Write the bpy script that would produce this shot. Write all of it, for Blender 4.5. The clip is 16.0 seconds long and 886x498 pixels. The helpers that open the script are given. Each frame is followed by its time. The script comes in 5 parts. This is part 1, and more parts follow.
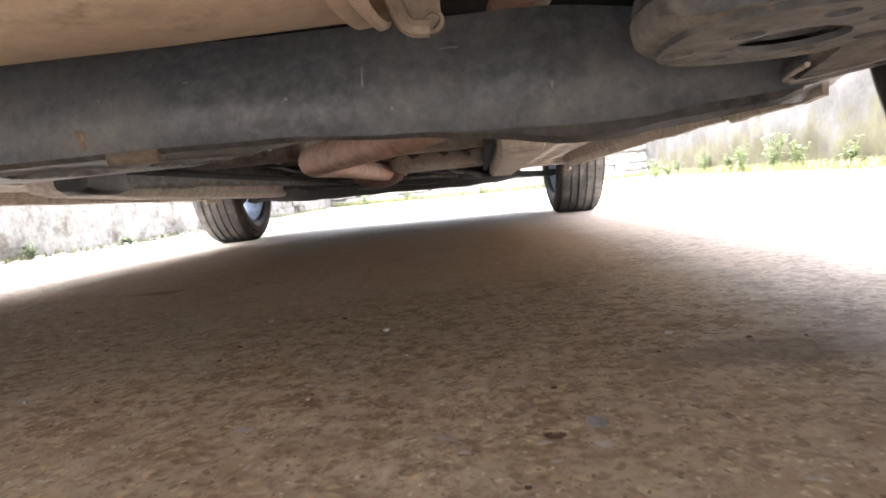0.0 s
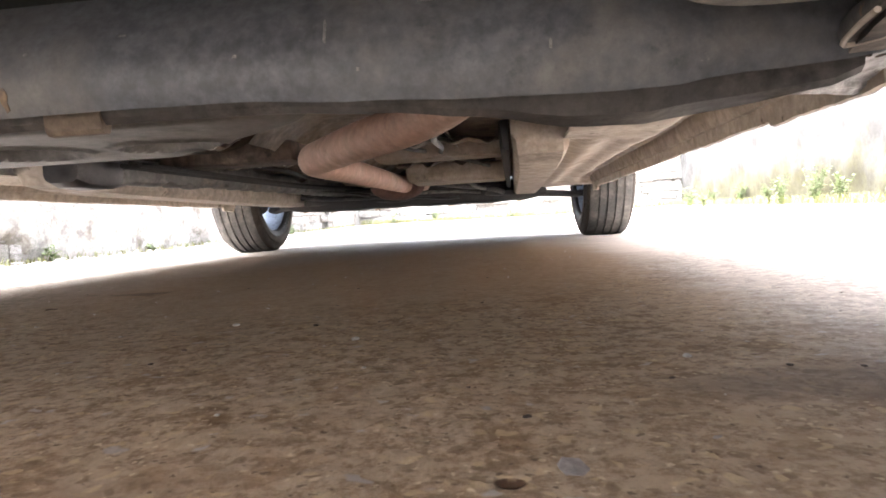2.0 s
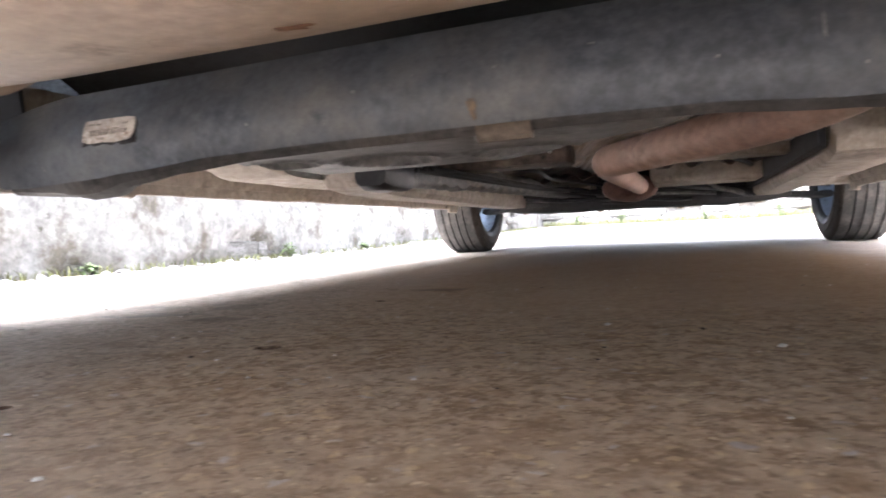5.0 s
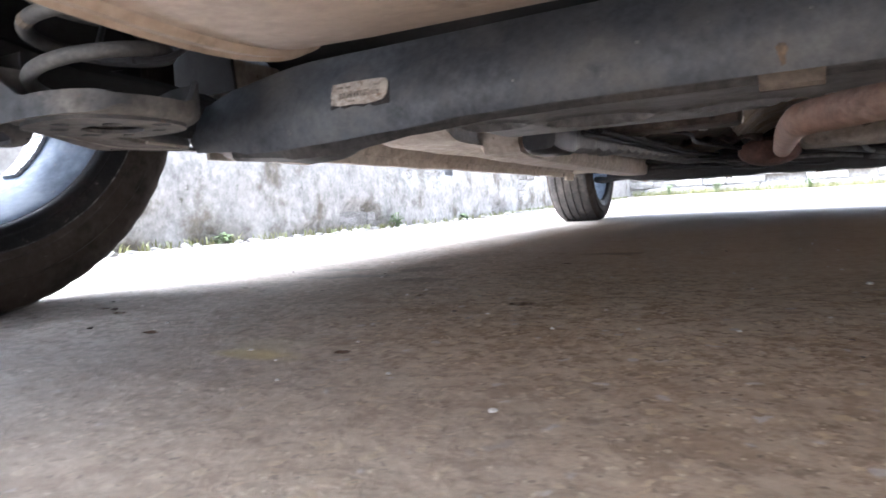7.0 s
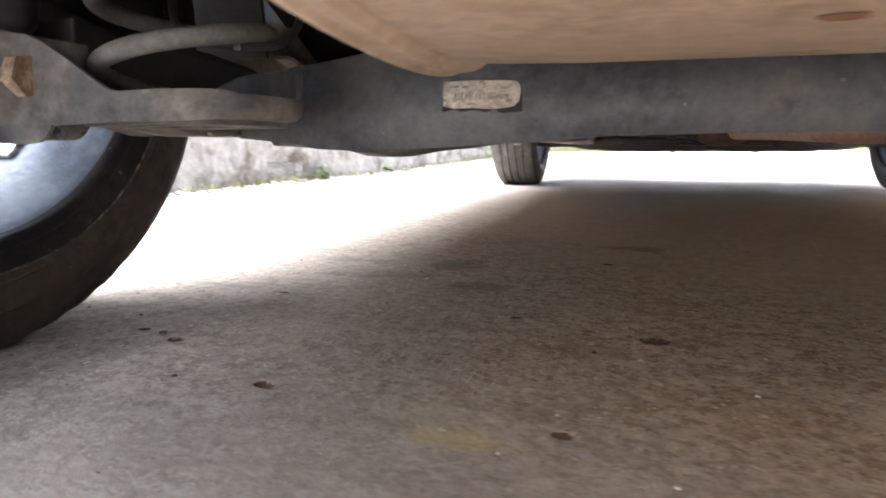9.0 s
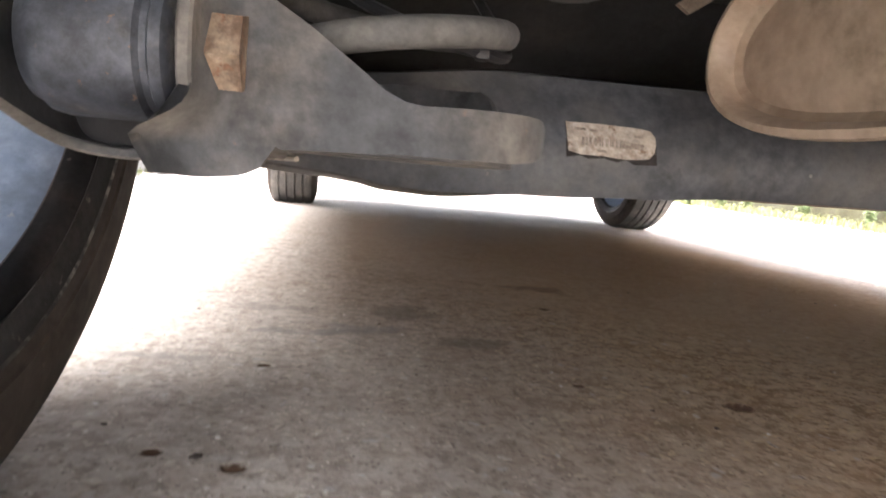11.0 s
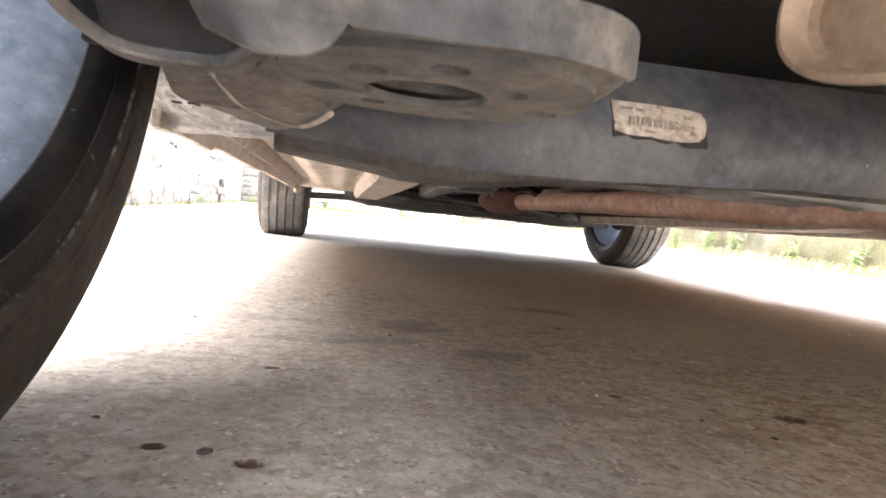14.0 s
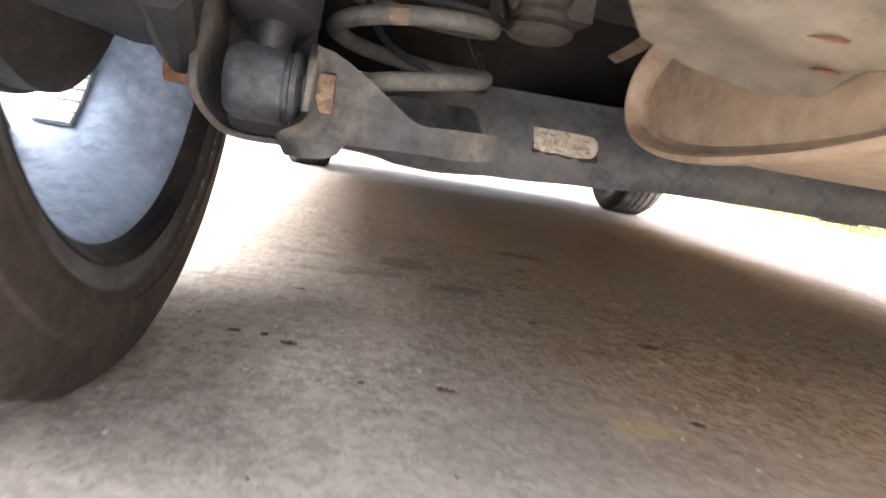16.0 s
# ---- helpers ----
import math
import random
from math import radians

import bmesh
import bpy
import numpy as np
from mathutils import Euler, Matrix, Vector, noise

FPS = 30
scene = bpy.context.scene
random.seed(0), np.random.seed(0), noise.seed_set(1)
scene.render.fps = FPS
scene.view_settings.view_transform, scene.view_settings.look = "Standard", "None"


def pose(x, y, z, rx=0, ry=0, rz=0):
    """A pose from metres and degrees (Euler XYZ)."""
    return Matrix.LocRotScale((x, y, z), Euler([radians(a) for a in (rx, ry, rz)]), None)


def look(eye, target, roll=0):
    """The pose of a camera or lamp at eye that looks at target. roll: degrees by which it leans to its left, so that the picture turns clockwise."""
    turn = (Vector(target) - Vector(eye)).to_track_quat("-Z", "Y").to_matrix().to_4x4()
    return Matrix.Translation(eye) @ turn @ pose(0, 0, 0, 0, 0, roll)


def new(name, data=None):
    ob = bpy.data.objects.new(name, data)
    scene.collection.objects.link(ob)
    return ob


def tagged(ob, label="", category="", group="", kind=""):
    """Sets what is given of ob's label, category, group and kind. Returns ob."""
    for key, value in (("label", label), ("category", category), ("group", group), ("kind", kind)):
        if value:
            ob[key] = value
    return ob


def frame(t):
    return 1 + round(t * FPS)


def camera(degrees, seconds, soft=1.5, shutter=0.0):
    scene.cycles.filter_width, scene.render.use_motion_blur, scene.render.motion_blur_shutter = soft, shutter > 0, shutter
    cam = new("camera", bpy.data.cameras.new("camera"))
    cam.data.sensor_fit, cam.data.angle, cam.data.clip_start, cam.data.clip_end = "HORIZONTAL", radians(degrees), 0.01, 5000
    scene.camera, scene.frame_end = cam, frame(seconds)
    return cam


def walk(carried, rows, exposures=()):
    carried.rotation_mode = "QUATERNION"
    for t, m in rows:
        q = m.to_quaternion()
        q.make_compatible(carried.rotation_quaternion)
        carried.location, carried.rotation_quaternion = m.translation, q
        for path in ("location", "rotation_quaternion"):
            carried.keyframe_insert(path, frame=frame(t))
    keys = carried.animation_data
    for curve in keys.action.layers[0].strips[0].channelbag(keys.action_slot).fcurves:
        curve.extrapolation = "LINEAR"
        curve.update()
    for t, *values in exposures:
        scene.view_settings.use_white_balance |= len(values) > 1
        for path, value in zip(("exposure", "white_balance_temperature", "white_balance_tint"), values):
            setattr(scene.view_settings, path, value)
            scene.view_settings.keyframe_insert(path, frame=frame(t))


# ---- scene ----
cam = camera(69.4, 16.0, 1.65, 0.5)
PATH = [
    (0, (0.376, -0.34, 0.12), (0.245, 1.649, -0.044), -5.3),
    (0.5, (0.386, -0.306, 0.122), (0.19, 1.68, -0.01), -5.4),
    (1, (0.4, -0.288, 0.112), (0.194, 1.7, 0.031), -3.0),
    (1.5, (0.407, -0.262, 0.103), (0.204, 1.725, 0.006), -2.9),
    (2, (0.407, -0.253, 0.091), (0.188, 1.733, 0.005), -3.1),
    (2.5, (0.4, -0.248, 0.083), (0.193, 1.739, -0.012), -2.3),
    (3, (0.402, -0.238, 0.086), (0.22, 1.751, -0.017), -2.4),
    (3.5, (0.368, -0.256, 0.088), (0.123, 1.727, 0.001), -2.0),
    (4, (0.32, -0.274, 0.098), (-0.09, 1.682, 0.036), -1.6),
    (4.5, (0.277, -0.286, 0.097), (-0.304, 1.627, 0.037), -1.6),
    (4.7, (0.252, -0.292, 0.1), (-0.395, 1.6, 0.048), -1.9),
    (6.8, (0.076, -0.368, 0.091), (-0.845, 1.403, -0.031), -3.8),
    (7, (0.064, -0.373, 0.093), (-0.872, 1.39, -0.036), -3.0),
    (7.5, (0.028, -0.4, 0.086), (-0.93, 1.349, -0.068), -0.9),
    (8, (0.03, -0.42, 0.124), (-0.92, 1.33, -0.063), -1.4),
    (8.2, (0.017, -0.41, 0.139), (-0.928, 1.341, -0.063), -1.7),
    (10.3, (-0.46, -0.363, 0.176), (-0.278, 1.584, -0.243), 6.6),
    (10.5, (-0.47, -0.35, 0.163), (-0.262, 1.601, -0.223), 6.3),
    (11, (-0.494, -0.303, 0.177), (-0.198, 1.661, -0.057), 5.0),
    (11.5, (-0.51, -0.262, 0.147), (-0.187, 1.709, 0.032), 4.0),
    (12, (-0.52, -0.226, 0.124), (-0.174, 1.743, 0.048), 3.7),
    (12.5, (-0.531, -0.219, 0.107), (-0.188, 1.75, 0.032), 4.1),
    (13, (-0.532, -0.223, 0.116), (-0.191, 1.746, 0.042), 4.3),
    (13.5, (-0.529, -0.234, 0.116), (-0.191, 1.736, 0.034), 5.0),
    (14, (-0.519, -0.26, 0.128), (-0.184, 1.71, 0.039), 5.9),
    (14.5, (-0.519, -0.3, 0.145), (-0.184, 1.67, 0.05), 6.5),
    (15, (-0.523, -0.328, 0.156), (-0.18, 1.639, 0.045), 7.1),
    (15.5, (-0.527, -0.381, 0.166), (-0.186, 1.582, -0.005), 8.7),
    (16, (-0.511, -0.491, 0.192), (-0.217, 1.46, -0.131), 9.4),
]
EXPOSURES = [(0, 3.95, 6150, 13), (1, 4.05, 6150, 13), (1.8, 4.25, 6150, 13), (3.6, 4.27, 6150, 13), (4.6, 4.15, 5900, 13), (6.8, 3.72, 5450, 12), (7.5, 3.77, 5400, 12), (8.2, 3.6, 5700, 13), (10.3, 3.98, 6200, 13), (11.2, 4.05, 6200, 13), (12.3, 4.52, 6250, 13), (13.6, 4.5, 6250, 13), (14.3, 4.25, 6300, 13), (15, 4.08, 6300, 13), (16, 4.1, 6300, 13)]
walk(cam, [(t, look(eye, target, roll)) for t, eye, target, roll in PATH], EXPOSURES)

# ---- light: a bright overcast sky over an open yard ----
world = bpy.data.worlds.new("overcast_sky")
scene.world = world
world.use_nodes = True
wn = world.node_tree
sky = wn.nodes.new("ShaderNodeTexSky")
sky.sky_type, sky.sun_disc = "NISHITA", False
sky.sun_elevation, sky.sun_rotation = radians(70), radians(236)
sky.dust_density, sky.air_density, sky.ozone_density = 3.0, 1.0, 1.5
bg = wn.nodes["Background"]
bg.inputs["Strength"].default_value = 0.15
cloud = wn.nodes.new("ShaderNodeHueSaturation")          # cloud cover greys the sky
cloud.inputs["Saturation"].default_value = 0.25
wn.links.new(sky.outputs[0], cloud.inputs["Color"])
wn.links.new(cloud.outputs[0], bg.inputs["Color"])
sun = new("sun", bpy.data.lights.new("sun", "SUN"))
sun.data.energy, sun.data.angle, sun.data.color = 3.6, radians(80), (1.0, 0.98, 0.96)
sun.matrix_world = look((-2.2, -1.2, 7), (0, 0.3, 0))


# ---- materials ----
def shade(name, base, rough=0.6, metal=0.0, dark=None, light=None, grain=60.0, stain=4.0, bump=0.25, depth=0.002,
          dust=None, dust_low=0.35, dust_high=0.62, dust_scale=7.0, spots=None, spot_scale=25.0, spot_cut=0.68, spec=0.5, up=0.0, mottle=1.0):
    """A surface with fine grain, larger stains, optional dust patches and optional spots."""
    m = bpy.data.materials.new(name)
    m.use_nodes = True
    nt = m.node_tree
    n, l = nt.nodes, nt.links
    b = n["Principled BSDF"]
    b.inputs["Roughness"].default_value, b.inputs["Metallic"].default_value = rough, metal
    b.inputs["Specular IOR Level"].default_value = spec
    tc = n.new("ShaderNodeTexCoord")

    def nz(scale, detail=6.0, rough_=0.6):
        t = n.new("ShaderNodeTexNoise")
        t.inputs["Scale"].default_value, t.inputs["Detail"].default_value, t.inputs["Roughness"].default_value = scale, detail, rough_
        l.new(tc.outputs["Object"], t.inputs["Vector"])
        return t.outputs["Fac"]

    def ramp(fac, lo, hi):
        r = n.new("ShaderNodeMapRange")
        r.interpolation_type = "SMOOTHSTEP"
        r.inputs["From Min"].default_value, r.inputs["From Max"].default_value = lo, hi
        l.new(fac, r.inputs["Value"])
        return r.outputs[0]

    def mix(fac, a, c):
        x = n.new("ShaderNodeMix")
        x.data_type = "RGBA"
        l.new(fac, x.inputs[0])
        for sock, v in ((x.inputs[6], a), (x.inputs[7], c)):
            if isinstance(v, tuple):
                sock.default_value = (*v, 1)
            else:
                l.new(v, sock)
        return x.outputs[2]

    dark = dark or tuple(v * 0.72 for v in base)
    light = light or tuple(min(1, v * 1.25) for v in base)
    g, s = nz(grain, 8), nz(stain, 5)
    col = mix(ramp(g, 0.3, 0.7), dark, light)
    col = mix(ramp(s, 0.35, 0.65), col, base)
    if dust:
        d = ramp(nz(dust_scale, 9, 0.65), dust_low, dust_high)
        if up:
            geo, sep = n.new("ShaderNodeNewGeometry"), n.new("ShaderNodeSeparateXYZ")
            l.new(geo.outputs["Normal"], sep.inputs[0])
            mul = n.new("ShaderNodeMath")
            mul.operation = "MULTIPLY_ADD"
            l.new(sep.outputs["Z"], mul.inputs[0])
            mul.inputs[1].default_value = up
            l.new(d, mul.inputs[2])
            mul.use_clamp = True
            d = mul.outputs[0]
        col = mix(d, col, dust)
        rr = n.new("ShaderNodeMapRange")
        rr.inputs["To Min"].default_value, rr.inputs["To Max"].default_value = rough, min(1, rough + 0.35)
        l.new(d, rr.inputs["Value"])
        l.new(rr.outputs[0], b.inputs["Roughness"])
    col = mix(ramp(nz(grain * 0.22, 9, 0.72), 0.54, 0.72), col, tuple(v * 0.55 for v in base))
    if spots:
        col = mix(ramp(nz(spot_scale, 6, 0.65), spot_cut - 0.015, spot_cut + 0.075), col, spots)
    worn = n.new("ShaderNodeHueSaturation")          # fine grime: uneven tone at two sizes
    tone = n.new("ShaderNodeMath")
    tone.operation = "MULTIPLY"
    for k, (size, lo, hi) in enumerate(((grain * 1.3, 0.78, 1.22), (grain * 0.3, 0.8, 1.2))):
        t = n.new("ShaderNodeMapRange")
        t.inputs["From Min"].default_value, t.inputs["From Max"].default_value = 0.36, 0.64
        t.inputs["To Min"].default_value, t.inputs["To Max"].default_value = 1 + (lo - 1) * mottle, 1 + (hi - 1) * mottle
        l.new(nz(size, 10, 0.75), t.inputs["Value"])
        l.new(t.outputs[0], tone.inputs[k])
    l.new(tone.outputs[0], worn.inputs["Value"])
    l.new(col, worn.inputs["Color"])
    l.new(worn.outputs[0], b.inputs["Base Color"])
    bp = n.new("ShaderNodeBump")
    bp.inputs["Strength"].default_value, bp.inputs["Distance"].default_value = bump, depth
    l.new(g, bp.inputs["Height"])
    l.new(bp.outputs[0], b.inputs["Normal"])
    return m


TAN = (0.345, 0.296, 0.25)
M_BEAM = shade("black_axle_paint", (0.063, 0.0675, 0.075), 0.5, spec=0.4, dark=(0.042, 0.045, 0.051), light=(0.088, 0.094, 0.103), grain=90, stain=9,
               dust=(0.15, 0.14, 0.125), dust_low=0.4, dust_high=0.8, dust_scale=9, spots=(0.26, 0.23, 0.2), spot_scale=85, spot_cut=0.7, bump=0.15, mottle=0.7)
M_FLANGELIP = shade("dust_browned_axle_paint", (0.07, 0.066, 0.062), 0.7, spec=0.3, dark=(0.04, 0.037, 0.035), light=(0.1, 0.092, 0.084), grain=70, stain=12, dust=(0.12, 0.106, 0.09), dust_low=0.45, dust_high=0.75, bump=0.3)
M_ARM = shade("dusty_black_steel", (0.06, 0.056, 0.052), 0.65, spec=0.35, dark=(0.03, 0.028, 0.026), light=(0.1, 0.092, 0.085), grain=50, stain=30, dust=(0.18, 0.155, 0.13), dust_low=0.36, dust_high=0.7,
              dust_scale=14, spots=(0.17, 0.1, 0.06), spot_scale=75, spot_cut=0.665, bump=0.4, up=-0.65, mottle=1.5)
M_SEAT = shade("worn_pressed_steel_paint", (0.052, 0.054, 0.055), 0.6, spec=0.3, dark=(0.03, 0.03, 0.031), light=(0.095, 0.097, 0.099), grain=50, stain=25, dust=(0.19, 0.169, 0.143), dust_low=0.4, dust_high=0.78,
               dust_scale=14, spots=(0.17, 0.1, 0.06), spot_scale=60, spot_cut=0.66, bump=0.4, up=-0.65, mottle=1.3)
M_TAN = shade("dusty_underbody_paint", TAN, 0.75, dark=(0.225, 0.182, 0.14), light=(0.45, 0.39, 0.32), grain=45, stain=8,
              dust=(0.42, 0.37, 0.305), dust_low=0.4, dust_high=0.75, dust_scale=5, spots=(0.09, 0.065, 0.045), spot_scale=34, spot_cut=0.65, bump=0.55, depth=0.005, mottle=0.7)
M_MUD = shade("mud_caked_panel", (0.32, 0.312, 0.305), 0.9, dark=(0.2, 0.193, 0.185), light=(0.41, 0.402, 0.395), grain=60, stain=12,
              spots=(0.05, 0.04, 0.032), spot_scale=60, spot_cut=0.615, bump=1.0, depth=0.012)
M_MUFF = shade("dust_coated_muffler_steel", (0.39, 0.3, 0.205), 0.5, dark=(0.33, 0.245, 0.175), light=(0.45, 0.35, 0.26), grain=70, stain=3,
               dust=(0.44, 0.36, 0.26), dust_low=0.45, dust_high=0.8, dust_scale=4, spots=(0.3, 0.21, 0.12), spot_scale=30, spot_cut=0.73, bump=0.12, depth=0.001, mottle=0.35)
M_SHIELD = shade("dull_aluminised_sheet", (0.45, 0.41, 0.34), 0.5, 0.35, mottle=0.35, grain=60, stain=6, dust=(0.45, 0.38, 0.29), dust_low=0.35, dust_high=0.7,
                 spots=(0.2, 0.1, 0.05), spot_scale=30, spot_cut=0.67, bump=0.2)
M_PIPE = shade("rusted_exhaust_pipe", (0.31, 0.182, 0.132), 0.65, 0.0, dark=(0.25, 0.14, 0.098), light=(0.36, 0.235, 0.18), grain=50, stain=9,
               dust=(0.38, 0.295, 0.235), dust_low=0.45, dust_high=0.7, dust_scale=6, bump=0.25, depth=0.001)
M_FLANGE = shade("dark_rusty_flange", (0.085, 0.042, 0.03), 0.85, 0.0, grain=90, stain=12, spots=(0.06, 0.03, 0.02), spot_scale=50, bump=0.5)
M_RUST = shade("rust", (0.2, 0.095, 0.05), 0.85, dark=(0.09, 0.045, 0.03), light=(0.3, 0.17, 0.1), grain=120, stain=30, bump=0.5)
M_SCALE = shade("dull_rust_scale", (0.12, 0.085, 0.055), 0.85, dark=(0.06, 0.052, 0.045), light=(0.22, 0.14, 0.08), grain=150, stain=60, bump=0.4)
M_SCRATCH = shade("pale_scratch", (0.16, 0.155, 0.15), 0.8, grain=300, stain=80)
M_STRAP = shade("brown_dusty_rubber_clamp", (0.15, 0.118, 0.088), 0.85, grain=90, stain=25, bump=0.4)
M_BOLT = shade("rusty_bolt_head", (0.2, 0.138, 0.09), 0.8, 0.0, dark=(0.1, 0.057, 0.034), light=(0.28, 0.22, 0.155), grain=110, stain=90, bump=0.5,
               spots=(0.17, 0.09, 0.05), spot_scale=150, spot_cut=0.58, mottle=1.8)
M_RUBBER = shade("tyre_rubber", (0.008, 0.008, 0.0085), 0.48, spec=0.18, grain=200, stain=15, dust=(0.03, 0.024, 0.021), dust_low=0.45, dust_high=0.8,
                 dust_scale=14, spots=(0.12, 0.1, 0.085), spot_scale=80, spot_cut=0.66, bump=0.4, depth=0.001)
M_BROWN = shade("brown_dusty_tyre_shoulder", (0.034, 0.025, 0.0195), 0.8, spec=0.25, dark=(0.011, 0.009, 0.0075), light=(0.048, 0.038, 0.03), grain=70, stain=14, dust=(0.05, 0.04, 0.032), dust_low=0.4, dust_high=0.75,
                dust_scale=8, spots=(0.1, 0.08, 0.065), spot_scale=90, spot_cut=0.69, bump=0.35, depth=0.001)
M_SCUFF = shade("scuffed_tyre_ridge", (0.022, 0.02, 0.018), 0.85, dark=(0.01, 0.01, 0.01), light=(0.05, 0.046, 0.04), grain=60, stain=25, bump=0.3,
                spots=(0.1, 0.092, 0.08), spot_scale=70, spot_cut=0.52, mottle=1.8)
M_TREAD = shade("worn_dusty_tread", (0.055, 0.053, 0.051), 0.85, grain=160, stain=12, dust=(0.15, 0.14, 0.125), dust_low=0.4, dust_high=0.75, dust_scale=14, bump=0.3, depth=0.001)
M_BUSH = shade("grimy_rubber_bushing", (0.038, 0.042, 0.051), 0.6, dark=(0.015, 0.016, 0.02), light=(0.085, 0.092, 0.105), grain=60, stain=45, dust=(0.11, 0.105, 0.095), dust_low=0.5, dust_high=0.75, dust_scale=45,
               spots=(0.15, 0.09, 0.05), spot_scale=210, spot_cut=0.64, mottle=2.0, bump=0.4)
M_RIM = shade("silver_alloy_barrel", (0.2, 0.245, 0.32), 0.6, 0.0, spec=0.25, dark=(0.15, 0.188, 0.255), light=(0.26, 0.31, 0.385), mottle=0.4, grain=90, stain=6,
              dust=(0.125, 0.15, 0.19), dust_low=0.48, dust_high=0.75, dust_scale=14, spots=(0.32, 0.31, 0.29), spot_scale=75, spot_cut=0.69, bump=0.12)
M_ALLOY = shade("brake_dusted_spoke_back", (0.06, 0.052, 0.048), 0.7, 0.0, grain=60, stain=12, dust=(0.12, 0.1, 0.085), dust_low=0.45, dust_high=0.8, bump=0.15)
M_LEAD = shade("zinc_balance_weight", (0.5, 0.5, 0.48), 0.5, 0.5, grain=90, stain=20, bump=0.1)
M_IRON = shade("dark_cast_iron", (0.03, 0.025, 0.022), 0.8, 0.0, grain=90, stain=12, spots=(0.08, 0.045, 0.028), spot_scale=25, spot_cut=0.62, bump=0.5)
M_SPRING = shade("dusty_spring_steel", (0.06, 0.06, 0.059), 0.6, 0.0, grain=120, stain=20, dust=(0.14, 0.131, 0.115), dust_low=0.35, dust_high=0.7, dust_scale=12)
M_DARK = shade("dark_underseal", (0.02, 0.02, 0.021), 0.75, grain=70, stain=6, dust=(0.04, 0.035, 0.03), dust_low=0.4, dust_high=0.8, bump=0.4)
M_GRIME = shade("grimy_body_underside", (0.055, 0.051, 0.047), 0.7, dark=(0.025, 0.024, 0.023), light=(0.1, 0.092, 0.083), grain=40, stain=9,
                dust=(0.12, 0.102, 0.084), dust_low=0.45, dust_high=0.75, dust_scale=9, spots=(0.02, 0.018, 0.016), spot_scale=18, spot_cut=0.6, bump=0.5, depth=0.004)
# grimy brown, deepened to carry the shade of the middle floor
M_TUNNEL = shade("shaded_grimy_underseal", (0.085, 0.06, 0.046), 0.65, dark=(0.03, 0.021, 0.016), light=(0.15, 0.108, 0.08), grain=40, stain=7,
                 dust=(0.25, 0.195, 0.145), dust_low=0.52, dust_high=0.75, dust_scale=9, spots=(0.02, 0.016, 0.013), spot_scale=22, spot_cut=0.57, bump=0.5, depth=0.004)
M_TANK = shade("grey_fuel_tank_plastic", (0.14, 0.132, 0.122), 0.5, dark=(0.08, 0.075, 0.069), light=(0.19, 0.18, 0.166), grain=60, stain=9, dust=(0.26, 0.242, 0.218), dust_low=0.5, dust_high=0.8, dust_scale=12, bump=0.2)
M_PLASTIC = shade("black_dusty_plastic", (0.018, 0.018, 0.02), 0.45, grain=90, stain=8, dust=(0.085, 0.078, 0.07), dust_low=0.5, dust_high=0.8, dust_scale=12)
M_COVER = shade("dusty_grey_plastic_cover", (0.1, 0.096, 0.09), 0.6, dark=(0.045, 0.043, 0.04), light=(0.17, 0.162, 0.15), grain=45, stain=14,
                dust=(0.21, 0.185, 0.155), dust_low=0.47, dust_high=0.72, dust_scale=16, spots=(0.015, 0.014, 0.013), spot_scale=35, spot_cut=0.6, bump=0.4)
M_ALU = shade("crumpled_aluminium_shield", (0.62, 0.6, 0.57), 0.35, 0.75, grain=40, stain=9, dust=(0.4, 0.33, 0.24), dust_low=0.4, dust_high=0.65, bump=0.5, depth=0.004)
M_PAPER = shade("yellowed_sticker_paper", (0.4, 0.345, 0.285), 0.75, dark=(0.27, 0.21, 0.16), light=(0.5, 0.45, 0.39), grain=170, stain=60,
                spots=(0.17, 0.115, 0.075), spot_scale=95, spot_cut=0.59, bump=0.6, depth=0.001)
M_INK = shade("faded_print", (0.26, 0.215, 0.175), 0.8, dark=(0.16, 0.13, 0.105), light=(0.38, 0.33, 0.27), grain=300, stain=90)
M_GLUE = shade("torn_sticker_edge", (0.025, 0.02, 0.018), 0.85, grain=200, stain=50, bump=0.6)
M_BODY = shade("silver_grey_car_paint", (0.3, 0.31, 0.32), 0.3, 0.4, grain=300, stain=2, bump=0.02)
M_STONE = shade("weathered_wall_stone", (0.12, 0.112, 0.1), 0.9, dark=(0.06, 0.056, 0.048), light=(0.18, 0.17, 0.155), grain=30, stain=4,
                dust=(0.22, 0.21, 0.2), dust_low=0.45, dust_high=0.62, dust_scale=3, spots=(0.06, 0.06, 0.035), spot_scale=11, spot_cut=0.64, bump=0.8, depth=0.01)
M_PLASTER = shade("flaking_whitewash_plaster", (0.192, 0.184, 0.17), 0.9, dark=(0.12, 0.116, 0.107), light=(0.243, 0.234, 0.22), grain=24, stain=5,
                  dust=(0.075, 0.066, 0.05), dust_low=0.5, dust_high=0.66, dust_scale=4.5, spots=(0.06, 0.06, 0.04), spot_scale=16, spot_cut=0.65, bump=0.7, depth=0.008)
M_MOSS = shade("mossy_old_concrete", (0.042, 0.038, 0.02), 0.95, dark=(0.02, 0.018, 0.008), light=(0.06, 0.058, 0.05), grain=22, stain=2.5,
               dust=(0.042, 0.036, 0.006), dust_low=0.42, dust_high=0.58, dust_scale=2.6, spots=(0.08, 0.08, 0.079), spot_scale=9, spot_cut=0.6, bump=0.9, depth=0.012)
M_LEAF = shade("fresh_weed_leaf", (0.085, 0.12, 0.04), 0.55, dark=(0.06, 0.085, 0.028), light=(0.12, 0.16, 0.06), grain=30, stain=4, bump=0.1)
